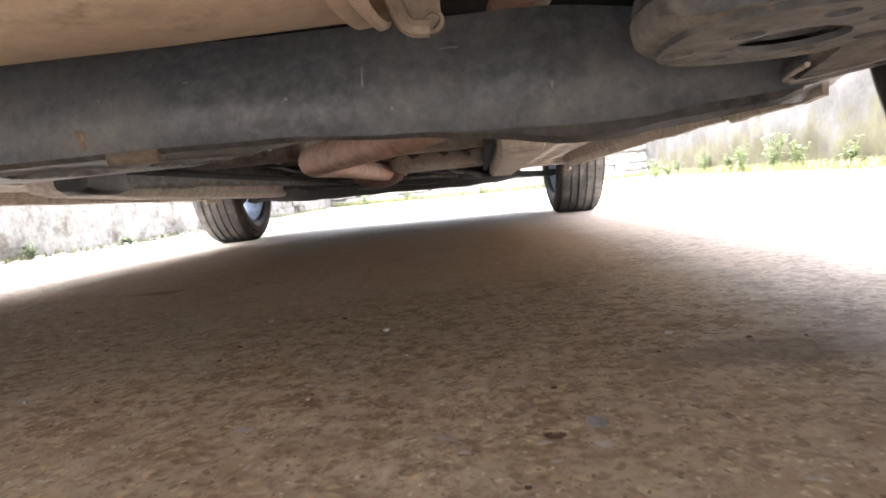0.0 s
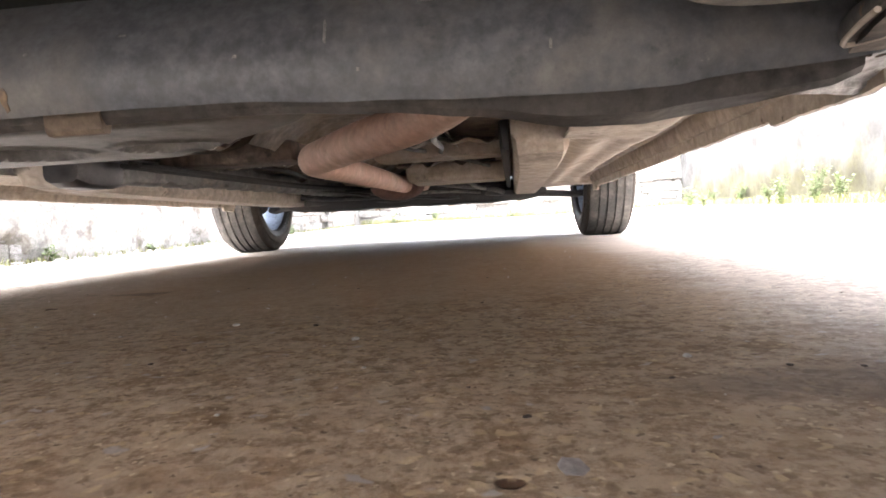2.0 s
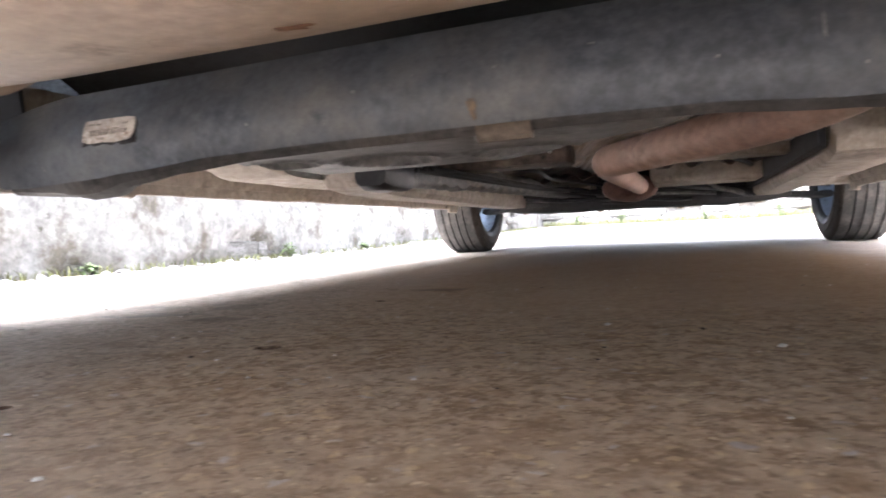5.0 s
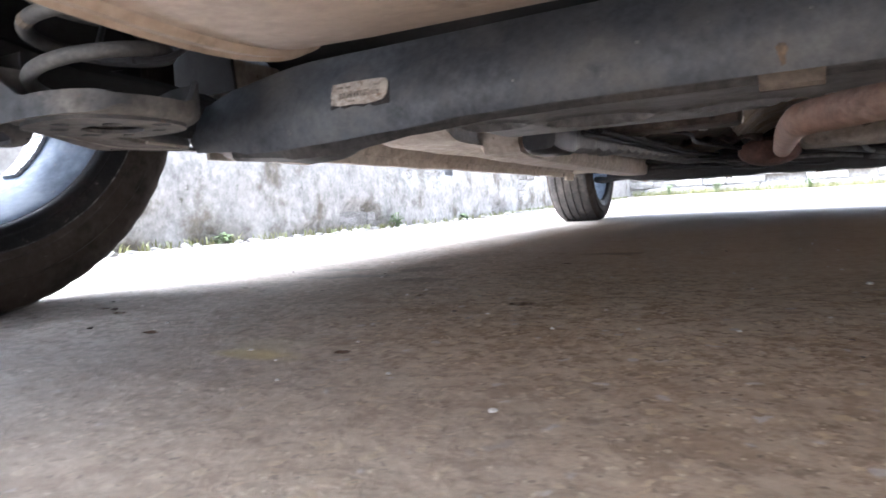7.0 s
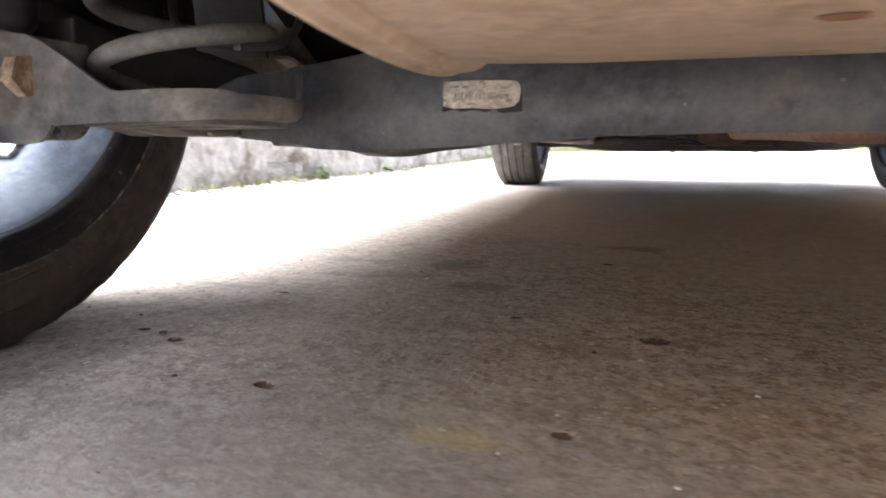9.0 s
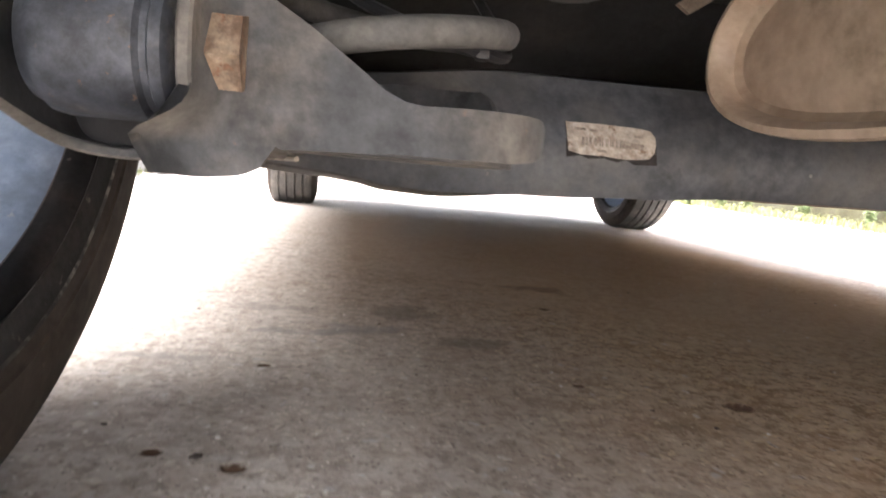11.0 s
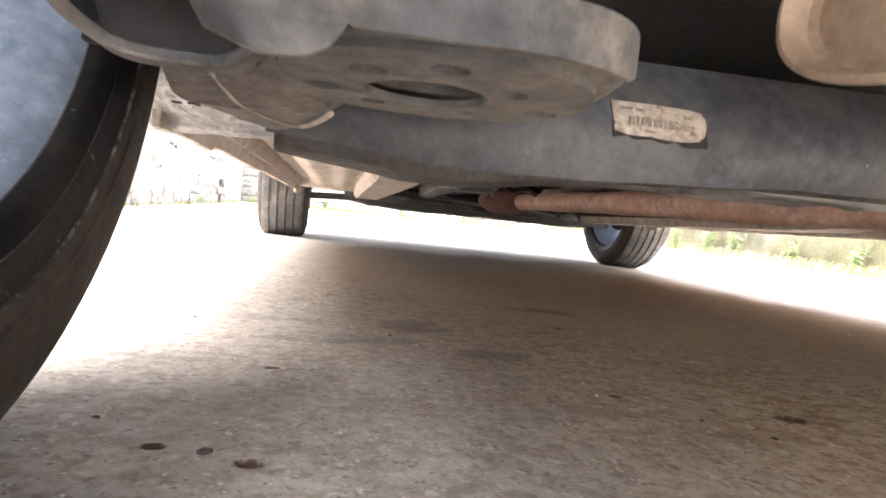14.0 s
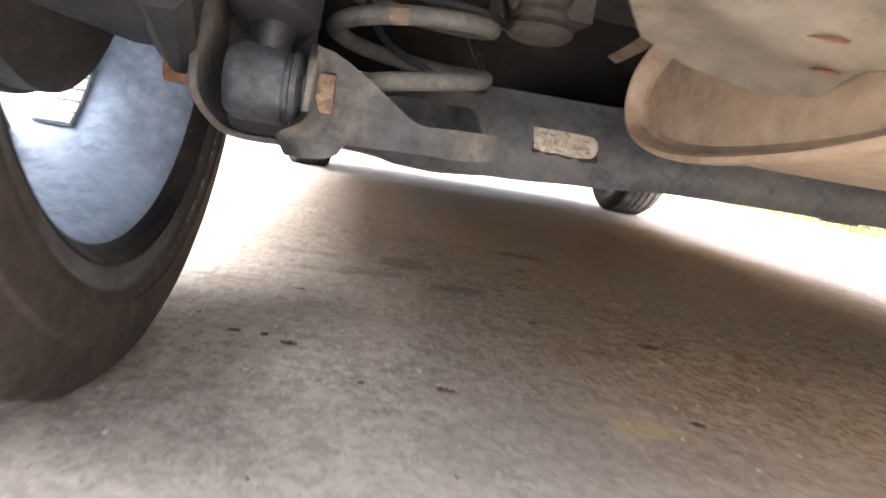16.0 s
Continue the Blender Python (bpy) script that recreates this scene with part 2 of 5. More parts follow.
M_DRYGRASS = shade("dry_grass", (0.11, 0.11, 0.035), 0.7, dark=(0.05, 0.065, 0.015), light=(0.16, 0.15, 0.06), grain=8, stain=2, bump=0.1)
M_PEBBLE = shade("grit", (0.4, 0.37, 0.32), 0.9, dark=(0.2, 0.18, 0.15), light=(0.6, 0.57, 0.52), grain=40, stain=18, bump=0.3)
M_CHIP = shade("grey_stone_chip", (0.25, 0.22, 0.2), 0.85, grain=90, stain=40, bump=0.3)
M_DARKBIT = shade("dark_litter", (0.05, 0.035, 0.025), 0.9, grain=120, stain=30, bump=0.4)
M_PVC = shade("white_plastic_pipe", (0.75, 0.75, 0.73), 0.4, grain=30, stain=4, bump=0.05)


PITS = [(-0.598, 0.071, 0.006, 0.006), (-0.549, 0.054, 0.0072, 0.004), (-0.151, 0.187, 0.0125, 0.007), (-0.282, 0.224, 0.006, 0.006),
        (-0.556, 0.24, 0.0055, 0.005), (-0.417, -0.01, 0.0075, 0.006), (-0.204, -0.023, 0.006, 0.004),
        (0.402, -0.038, 0.0055, 0.005), (-0.216, 0.544, 0.008, 0.005)]


def concrete():
    """Worn brownish concrete with grit, damp-brown patches, grey scuffs and a yellow paint smear."""
    m = bpy.data.materials.new("worn_yard_concrete")
    m.use_nodes = True
    nt = m.node_tree
    n, l = nt.nodes, nt.links
    b = n["Principled BSDF"]
    b.inputs["Roughness"].default_value = 0.82
    b.inputs["Specular IOR Level"].default_value = 0.3
    tc = n.new("ShaderNodeTexCoord")

    def nz(scale, detail=6.0, rough=0.6, shift=0.0):
        t = n.new("ShaderNodeTexNoise")
        t.inputs["Scale"].default_value, t.inputs["Detail"].default_value, t.inputs["Roughness"].default_value = scale, detail, rough
        if shift:
            mp = n.new("ShaderNodeMapping")
            mp.inputs["Location"].default_value = (shift, shift * 0.7, 0)
            l.new(tc.outputs["Object"], mp.inputs[0])
            l.new(mp.outputs[0], t.inputs["Vector"])
        else:
            l.new(tc.outputs["Object"], t.inputs["Vector"])
        return t.outputs["Fac"]

    def ramp(fac, lo, hi, a=0.0, c=1.0):
        r = n.new("ShaderNodeMapRange")
        r.interpolation_type = "SMOOTHSTEP"
        for k, v in (("From Min", lo), ("From Max", hi), ("To Min", a), ("To Max", c)):
            r.inputs[k].default_value = v
        l.new(fac, r.inputs["Value"])
        return r.outputs[0]

    def mix(fac, a, c):
        x = n.new("ShaderNodeMix")
        x.data_type = "RGBA"
        l.new(fac, x.inputs[0])
        for sock, v in ((x.inputs[6], a), (x.inputs[7], c)):
            if isinstance(v, tuple):
                sock.default_value = (*v, 1)
            else:
                l.new(v, sock)
        return x.outputs[2]

    def blot(cx, cy, rx, ry, soft, wob=1.4):
        """1 inside a wobbly oval stain on the ground."""
        mp = n.new("ShaderNodeMapping")
        mp.vector_type = "TEXTURE"
        mp.inputs["Location"].default_value, mp.inputs["Scale"].default_value = (cx, cy, 0), (rx, ry, 1)
        add = n.new("ShaderNodeVectorMath")
        add.operation = "MULTIPLY_ADD"
        t = n.new("ShaderNodeTexNoise")
        t.inputs["Scale"].default_value, t.inputs["Detail"].default_value = 1.2 / max(rx, ry), 6
        l.new(tc.outputs["Object"], t.inputs["Vector"])
        l.new(t.outputs["Color"], add.inputs[0])
        add.inputs[1].default_value = (wob * rx, wob * ry, 0)
        l.new(tc.outputs["Object"], add.inputs[2])
        l.new(add.outputs[0], mp.inputs[0])
        ln = n.new("ShaderNodeVectorMath")
        ln.operation = "LENGTH"
        sub = n.new("ShaderNodeVectorMath")
        sub.operation = "SUBTRACT"
        l.new(mp.outputs[0], sub.inputs[0])
        sub.inputs[1].default_value = (wob / 2, wob / 2, 0)
        flat = n.new("ShaderNodeVectorMath")
        flat.operation = "MULTIPLY"
        flat.inputs[1].default_value = (1, 1, 0)
        l.new(sub.outputs[0], flat.inputs[0])
        l.new(flat.outputs[0], ln.inputs[0])
        return ramp(ln.outputs["Value"], 1.0 - soft, 1.0 + soft, 1.0, 0.0)

    def cells(scale, wobble):
        """Random tone and closeness of aggregate stones."""
        w = n.new("ShaderNodeTexNoise")
        w.inputs["Scale"].default_value = scale * 0.7
        l.new(tc.outputs["Object"], w.inputs["Vector"])
        add = n.new("ShaderNodeVectorMath")
        add.operation = "MULTIPLY_ADD"
        l.new(w.outputs["Color"], add.inputs[0])
        add.inputs[1].default_value = (wobble / scale, wobble / scale, wobble / scale)
        l.new(tc.outputs["Object"], add.inputs[2])
        v = n.new("ShaderNodeTexVoronoi")
        v.inputs["Scale"].default_value = scale
        l.new(add.outputs[0], v.inputs["Vector"])
        sep = n.new("ShaderNodeSeparateColor")
        l.new(v.outputs["Color"], sep.inputs[0])
        return sep.outputs[0], sep.outputs[1], v.outputs["Distance"]

    def both(a, c):
        x = n.new("ShaderNodeMath")
        x.operation = "MULTIPLY"
        l.new(a, x.inputs[0])
        l.new(c, x.inputs[1])
        return x.outputs[0]

    grit, fine, mid, big = nz(70, 10, 0.75), nz(230, 6, 0.7), nz(11, 9, 0.68), nz(1.6, 6, 0.55)
    crumb, clot = nz(34, 9, 0.72, 5.3), nz(19, 9, 0.7, 9.1)
    col = mix(ramp(grit, 0.4, 0.6), (0.165, 0.122, 0.088), (0.4, 0.33, 0.262))
    col = mix(ramp(fine, 0.38, 0.68, 0, 0.45), col, (0.46, 0.4, 0.335))
    col = mix(ramp(crumb, 0.51, 0.6, 0, 0.75), col, (0.4, 0.335, 0.265))          # pale cement skin
    col = mix(ramp(clot, 0.53, 0.62, 0, 0.6), col, (0.15, 0.103, 0.07))           # worn hollows holding dirt
    col = mix(ramp(mid, 0.52, 0.63, 0, 0.5), col, (0.225, 0.165, 0.118))
    col = mix(ramp(nz(5.5, 9, 0.7, 3.1), 0.52, 0.66, 0, 0.4), col, (0.39, 0.335, 0.28))
    col = mix(ramp(big, 0.4, 0.6, 0, 0.3), col, (0.27, 0.22, 0.172))
    pick, hue, near = cells(115, 2.2)               # aggregate about a centimetre across
    core = ramp(near, 0.25, 0.5, 1, 0)
    col = mix(both(core, ramp(pick, 0.68, 0.9, 0, 0.65)), col, (0.49, 0.405, 0.3))
    col = mix(both(core, ramp(pick, 0.34, 0.1, 0, 0.6)), col, (0.13, 0.094, 0.068))
    col = mix(both(core, ramp(hue, 0.95, 0.97, 0, 0.6)), col, (0.42, 0.4, 0.38))
    p2, h2, n2 = cells(270, 2.0)
    c2 = ramp(n2, 0.25, 0.5, 1, 0)
    col = mix(both(c2, ramp(p2, 0.85, 0.95, 0, 0.75)), col, (0.56, 0.48, 0.38))
    col = mix(both(c2, ramp(h2, 0.88, 0.95, 0, 0.75)), col, (0.085, 0.062, 0.046))
    col = mix(ramp(blot(-0.3, -0.27, 0.4, 0.27, 0.5, 0.5), 0, 1, 0, 0.45), col, (0.3, 0.27, 0.24))          # greyer patch of slab behind the axle
    col = mix(ramp(blot(0.1, 1.42, 0.62, 1.02, 0.22, 0.3), 0, 1, 0, 0.5), col, (0.46, 0.375, 0.3))         # smoother trowelled band further in, painted paler in place of missing light
    for blob, tint in ((blot(-0.48, 0.388, 0.05, 0.022, 0.3, 4.0), (0.14, 0.14, 0.145)), (blot(-0.421, 0.482, 0.045, 0.03, 0.4, 4.0), (0.075, 0.06, 0.05)),
                       (blot(-0.355, 0.352, 0.04, 0.02, 0.5, 4.0), (0.09, 0.07, 0.055)), (blot(-0.51, 0.37, 0.06, 0.012, 0.5, 4.0), (0.13, 0.125, 0.12)), (blot(-0.592, 0.475, 0.06, 0.02, 0.5, 4.0), (0.13, 0.115, 0.105)),
                       (blot(-0.19, 0.705, 0.05, 0.03, 0.5, 4.0), (0.1, 0.075, 0.06)), (blot(0.567, 0.09, 0.07, 0.035, 0.5, 1.6), (0.12, 0.095, 0.08)), (blot(-0.642, 0.26, 0.05, 0.012, 0.5, 4.0), (0.13, 0.12, 0.11)),
                       (blot(-0.262, -0.044, 0.03, 0.011, 0.7, 2.4), (0.5, 0.395, 0.19)), (blot(-0.275, -0.02, 0.028, 0.02, 0.8, 2.5), (0.38, 0.33, 0.23))):
        half = n.new("ShaderNodeMath")
        half.operation = "MULTIPLY"
        half.inputs[1].default_value = 0.55
        l.new(blob, half.inputs[0])
        col = mix(half.outputs[0], col, tint)
    wash_and_light = n.new("ShaderNodeHueSaturation")
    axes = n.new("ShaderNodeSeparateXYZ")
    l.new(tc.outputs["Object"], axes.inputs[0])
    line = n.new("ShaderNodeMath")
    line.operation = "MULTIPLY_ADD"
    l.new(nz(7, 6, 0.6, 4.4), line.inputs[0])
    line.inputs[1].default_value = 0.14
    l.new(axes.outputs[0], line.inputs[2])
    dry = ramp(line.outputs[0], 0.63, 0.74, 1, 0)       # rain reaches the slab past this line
    # slab also brightened past the car's shadow edge: daylight painted into its colour
    l.new(ramp(line.outputs[0], 0.63, 0.8, 0.98, 1.7), wash_and_light.inputs["Value"])
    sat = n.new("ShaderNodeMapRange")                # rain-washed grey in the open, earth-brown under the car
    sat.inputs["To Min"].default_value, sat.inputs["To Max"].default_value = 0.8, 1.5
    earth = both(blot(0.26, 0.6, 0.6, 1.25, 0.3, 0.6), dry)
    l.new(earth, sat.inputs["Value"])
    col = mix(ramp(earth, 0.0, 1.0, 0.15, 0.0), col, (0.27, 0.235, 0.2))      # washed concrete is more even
    l.new(sat.outputs[0], wash_and_light.inputs["Saturation"])
    l.new(col, wash_and_light.inputs["Color"])
    col = wash_and_light.outputs[0]
    for px, py, r, _ in PITS:                        # pits are darker brown inside
        col = mix(blot(px, py, r * 1.05, r * 0.81, 0.15, 0.5), col, (0.07, 0.038, 0.02))
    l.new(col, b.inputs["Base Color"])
    b1 = n.new("ShaderNodeBump")
    b1.inputs["Strength"].default_value, b1.inputs["Distance"].default_value = 0.32, 0.0045
    relief = n.new("ShaderNodeMath")
    relief.operation = "MULTIPLY_ADD"
    l.new(near, relief.inputs[0])
    relief.inputs[1].default_value = -0.5
    rise = n.new("ShaderNodeMath")
    rise.operation = "MULTIPLY_ADD"
    l.new(crumb, rise.inputs[0])
    rise.inputs[1].default_value = 1.1
    l.new(grit, rise.inputs[2])
    l.new(rise.outputs[0], relief.inputs[2])
    l.new(relief.outputs[0], b1.inputs["Height"])
    b2 = n.new("ShaderNodeBump")
    b2.inputs["Strength"].default_value, b2.inputs["Distance"].default_value = 0.28, 0.0025
    l.new(fine, b2.inputs["Height"])
    l.new(b1.outputs[0], b2.inputs["Normal"])
    l.new(b2.outputs[0], b.inputs["Normal"])
    return m


def overgrown_wall():
    """Weathered whitewash with dark lichen; yellow moss grows up from the wall's foot in ragged tongues."""
    m = bpy.data.materials.new("whitewash_overgrown_with_moss")
    m.use_nodes = True
    n, l = m.node_tree.nodes, m.node_tree.links
    b = n["Principled BSDF"]
    b.inputs["Roughness"].default_value = 0.95
    tc = n.new("ShaderNodeTexCoord")

    def nz(scale, detail=8.0, rough=0.65):
        t = n.new("ShaderNodeTexNoise")
        for k, v in (("Scale", scale), ("Detail", detail), ("Roughness", rough)):
            t.inputs[k].default_value = v
        l.new(tc.outputs["Object"], t.inputs["Vector"])
        return t.outputs["Fac"]

    def ramp(fac, lo, hi, a=0.0, c=1.0):
        r = n.new("ShaderNodeMapRange")
        r.interpolation_type = "SMOOTHSTEP"
        for k, v in (("From Min", lo), ("From Max", hi), ("To Min", a), ("To Max", c)):
            r.inputs[k].default_value = v
        l.new(fac, r.inputs["Value"])
        return r.outputs[0]

    def mix(fac, a, c):
        x = n.new("ShaderNodeMix")
        x.data_type = "RGBA"
        l.new(fac, x.inputs[0])
        for sock, v in ((x.inputs[6], a), (x.inputs[7], c)):
            if isinstance(v, tuple):
                sock.default_value = (*v, 1)
            else:
                l.new(v, sock)
        return x.outputs[2]

    pale = mix(ramp(nz(9), 0.4, 0.62), (0.038, 0.0365, 0.034), (0.029, 0.0275, 0.025))
    pale = mix(ramp(nz(26, 9, 0.75), 0.55, 0.66), pale, (0.018, 0.017, 0.015))
    moss = mix(ramp(nz(14), 0.38, 0.62), (0.034, 0.03, 0.009), (0.022, 0.019, 0.006))
    moss = mix(ramp(nz(40, 9, 0.75), 0.56, 0.68), moss, (0.012, 0.012, 0.005))
    axes = n.new("ShaderNodeSeparateXYZ")
    l.new(tc.outputs["Object"], axes.inputs[0])
    edge = n.new("ShaderNodeMath")
    edge.operation = "MULTIPLY_ADD"
    l.new(nz(2.4, 9, 0.7), edge.inputs[0])
    edge.inputs[1].default_value = -1.5
    l.new(axes.outputs[2], edge.inputs[2])
    l.new(mix(ramp(edge.outputs[0], -0.5, -0.22), moss, pale), b.inputs["Base Color"])
    bp = n.new("ShaderNodeBump")
    bp.inputs["Strength"].default_value, bp.inputs["Distance"].default_value = 0.7, 0.01
    l.new(nz(30), bp.inputs["Height"])
    l.new(bp.outputs[0], b.inputs["Normal"])
    return m


M_MOSSWALL = overgrown_wall()
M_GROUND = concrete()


# ---- mesh helpers ----
def part(name, bm, mats, parent=None, label="", smooth=True, flat_angle=35):
    """Links a bmesh as one mesh object under parent; its coordinates are the world's."""
    me = bpy.data.meshes.new(name)
    bmesh.ops.recalc_face_normals(bm, faces=bm.faces)
    if smooth:
        for f in bm.faces:
            f.smooth = True
        for e in bm.edges:
            e.smooth = len(e.link_faces) == 2 and e.calc_face_angle(0) < radians(flat_angle)
    bm.to_mesh(me)
    bm.free()
    for mt in mats if isinstance(mats, (list, tuple)) else [mats]:
        me.materials.append(mt)
    ob = new(name, me)
    if parent:
        ob.parent = parent
        ob.matrix_parent_inverse = parent.matrix_world.inverted()
    return tagged(ob, label)


def anchor(name, x, y, z, **tags):
    ob = new(name)
    ob.empty_display_size = 0.1
    ob.location = (x, y, z)
    bpy.context.view_layer.update()
    return tagged(ob, **tags)


def join_bm(*bms):
    out = bmesh.new()
    for b in bms:
        me = bpy.data.meshes.new("tmp")
        b.to_mesh(me)
        b.free()
        out.from_mesh(me)
        bpy.data.meshes.remove(me)
    return out


def ringed(rings, close_ring=True, caps=True, loop=False):
    """Skins a list of rings of equal length."""
    bm = bmesh.new()
    vs = [[bm.verts.new(p) for p in r] for r in rings]
    k = len(vs[0])
    pairs = list(zip(vs, vs[1:])) + ([(vs[-1], vs[0])] if loop else [])
    for a, b in pairs:
        for i in range(k if close_ring else k - 1):
            j = (i + 1) % k
            bm.faces.new((a[i], a[j], b[j], b[i]))
    if caps and close_ring and not loop:
        bm.faces.new(vs[0][::-1])
        bm.faces.new(vs[-1])
    return bm


def lathe_x(profile, cy, cz, segs=48, closed=False):
    """Turns (x, radius) pairs round an axis along x through (cy, cz)."""
    rings = [[(x, cy + r * math.cos(2 * math.pi * i / segs), cz + r * math.sin(2 * math.pi * i / segs)) for x, r in profile] for i in range(segs)]
    bm = bmesh.new()
    vs = [[bm.verts.new(p) for p in r] for r in rings]
    k = len(profile)
    for i in range(segs):
        a, b = vs[i], vs[(i + 1) % segs]
        for j in range(k if closed else k - 1):
            bm.faces.new((a[j], a[(j + 1) % k], b[(j + 1) % k], b[j]))
    return bm


def curve_pts(pts, step=8):
    """Catmull-Rom through points."""
    p = [Vector(q) for q in pts]
    p = [p[0] * 2 - p[1]] + p + [p[-1] * 2 - p[-2]]
    out = []
    for i in range(1, len(p) - 2):
        for k in range(step):
            t = k / step
            out.append(0.5 * (2 * p[i] + (p[i + 1] - p[i - 1]) * t + (2 * p[i - 1] - 5 * p[i] + 4 * p[i + 1] - p[i + 2]) * t * t
                              + (3 * p[i] - p[i - 1] - 3 * p[i + 1] + p[i + 2]) * t ** 3))
    out.append(p[-2])
    return out


def tube(pts, radius, segs=14, step=8, smooth_path=True):
    """A round bar or pipe along points; radius may be a list along the smoothed path's fraction."""
    path = curve_pts(pts, step) if smooth_path else [Vector(q) for q in pts]
    rings, nrm = [], None
    for i, q in enumerate(path):
        d = (path[min(i + 1, len(path) - 1)] - path[max(i - 1, 0)]).normalized()
        if nrm is None:
            nrm = d.orthogonal().normalized()
        nrm = (nrm - d * nrm.dot(d)).normalized()
        bi = d.cross(nrm)
        r = radius(i / (len(path) - 1)) if callable(radius) else radius
        rings.append([q + (nrm * math.cos(a) + bi * math.sin(a)) * r for a in (2 * math.pi * k / segs for k in range(segs))])
    return ringed(rings)


def rbox(x0, x1, y0, y1, z0, z1, bevel=0.004, segs=2):
    bm = bmesh.new()
    bmesh.ops.create_cube(bm, size=1, matrix=Matrix.LocRotScale(((x0 + x1) / 2, (y0 + y1) / 2, (z0 + z1) / 2), None, (x1 - x0, y1 - y0, z1 - z0)))
    if bevel:
        bmesh.ops.bevel(bm, geom=bm.edges[:], offset=bevel, segments=segs, profile=0.6, affect="EDGES")
    return bm


def prism(outline, place, a, b, bevel=0.0015):
    """Extrudes a 2D outline from depth a to b; place(u, v, depth) gives the point."""
    bm = ringed([[place(u, v, a) for u, v in outline], [place(u, v, b) for u, v in outline]])
    if bevel:
        edges = [e for e in bm.edges if len(e.link_faces) == 2 and e.calc_face_angle(0) > 0.6]
        bmesh.ops.bevel(bm, geom=edges, offset=bevel, segments=2, profile=0.6, affect="EDGES")
    return bm


def mirrored(bm, s):
    """Puts a left-hand axle part at its height, or turns it into its right-hand twin."""
    bmesh.ops.translate(bm, vec=(0, 0, -0.006), verts=bm.verts)
    if s > 0:
        bmesh.ops.scale(bm, vec=(-1, 1, 1), verts=bm.verts)
        bmesh.ops.translate(bm, vec=(2 * CX + 0.016, -0.012, 0.002), verts=bm.verts)
        bmesh.ops.reverse_faces(bm, faces=bm.faces)
    return bm


def rough_up(bm, amount, scale, seed=0.0):
    for v in bm.verts:
        v.co += noise.noise_vector(v.co * scale + Vector((seed, seed, seed))) * amount
    return bm


def sheet(nx, ny, place, thick):
    """A grid sheet with thickness; place(u, v) for u, v in 0..1."""
    rows = [[place(i / nx, j / ny) for i in range(nx + 1)] for j in range(ny + 1)]
    bm = ringed(rows, close_ring=False, caps=False)
    bmesh.ops.recalc_face_normals(bm, faces=bm.faces)
    bmesh.ops.solidify(bm, geom=bm.faces[:], thickness=thick)
    return bm


def lerp_table(table, x):
    for (a, va), (b, vb) in zip(table, table[1:]):
        if x <= b:
            t = max(0, (x - a) / (b - a))
            t = t * t * (3 - 2 * t)
            return va + (vb - va) * t
    return table[-1][1]


# ---- the ground: one concrete sheet, finest under the car ----
def pit_span(dx, dy, r):
    """Distance from a pit's middle as a share of its ragged rim."""
    a = math.atan2(dy, dx)
    return math.hypot(dx, dy * 1.3) / (r * (1 + 0.22 * noise.noise((1.1 * math.cos(a), 1.1 * math.sin(a), r * 4000))))


def ground_z(x, y):
    """Level under the car, then rising gently towards the walls."""
    z = 0.017 * max(0.0, min(y, 12) - 3.2) + 0.028 * max(0.0, min(x, 3.2) - 1.1)
    if abs(x) < 3.5 and -3 < y < 6:
        z += 0.0035 * noise.noise((x * 2.2, y * 2.2, 0)) + 0.0013 * noise.noise((x * 19, y * 19, 3)) + (0.0006 * noise.noise((x * 48, y * 48, 5)) + 0.0004 * noise.noise((x * 118, y * 118, 7))) * (0.85 + 0.9 * noise.noise((x * 4, y * 4, 9)))
        for px, py, r, d in PITS:
            q = pit_span(x - px, y - py, r)
            if q < 1.3:
                z -= d * max(0, 1 - q ** 8)
    return z


def spread(lo, hi, fine, far):
    mid = list(np.arange(lo, hi, fine))
    out, step = [], fine
    while not out or out[-1] < far:
        step = min(step * 1.18, 25)
        out.append((out[-1] if out else hi) + step)
    left, step = [], fine
    while not left or left[-1] > -far:
        step = min(step * 1.18, 25)
        left.append((left[-1] if left else lo) - step)
    return left[::-1] + mid + out


gx, gy = spread(-0.7, 0.7, 0.003, 400), spread(-0.3, 0.6, 0.003, 400)


def snapped(x, y):
    """Grid points near a pit's rim are drawn onto the rim."""
    for px, py, r, _ in PITS:
        dx, dy = x - px, y - py
        if abs(dx) < 0.02 and abs(dy) < 0.02:
            q = pit_span(dx, dy, r)
            if abs(q - 1.0) < 0.0018 / r:
                return px + dx / q, py + dy / q
    return x, y


gv = [(*p, ground_z(*p)) for p in (snapped(x, y) for y in gy for x in gx)]
w = len(gx)
gf = [(j * w + i, j * w + i + 1, (j + 1) * w + i + 1, (j + 1) * w + i) for j in range(len(gy) - 1) for i in range(w - 1)]
gm = bpy.data.meshes.new("ground")
gm.from_pydata(gv, [], gf)
gm.polygons.foreach_set("use_smooth", [True] * len(gf))
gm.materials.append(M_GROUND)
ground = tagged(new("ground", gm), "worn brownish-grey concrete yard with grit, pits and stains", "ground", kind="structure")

# ---- the car ----
car = anchor("car", 0, 1.2, 0, label="small parked hatchback with a dusty, partly rusty underside", category="car")


CX = 0.02                                       # the car's centre line


# twist beam of the rear axle
def beam_bottom(x):
    return lerp_table([(0, 0.178), (0.1, 0.178), (0.2, 0.1765), (0.3, 0.17), (0.37, 0.166), (0.45, 0.1635), (0.485, 0.1645), (0.515, 0.169), (0.54, 0.172), (0.6, 0.176), (0.65, 0.19)], abs(x - CX))


def face_y(x, z):
    return 0.158 - 0.025 * x + 0.3 * (z - 0.19)


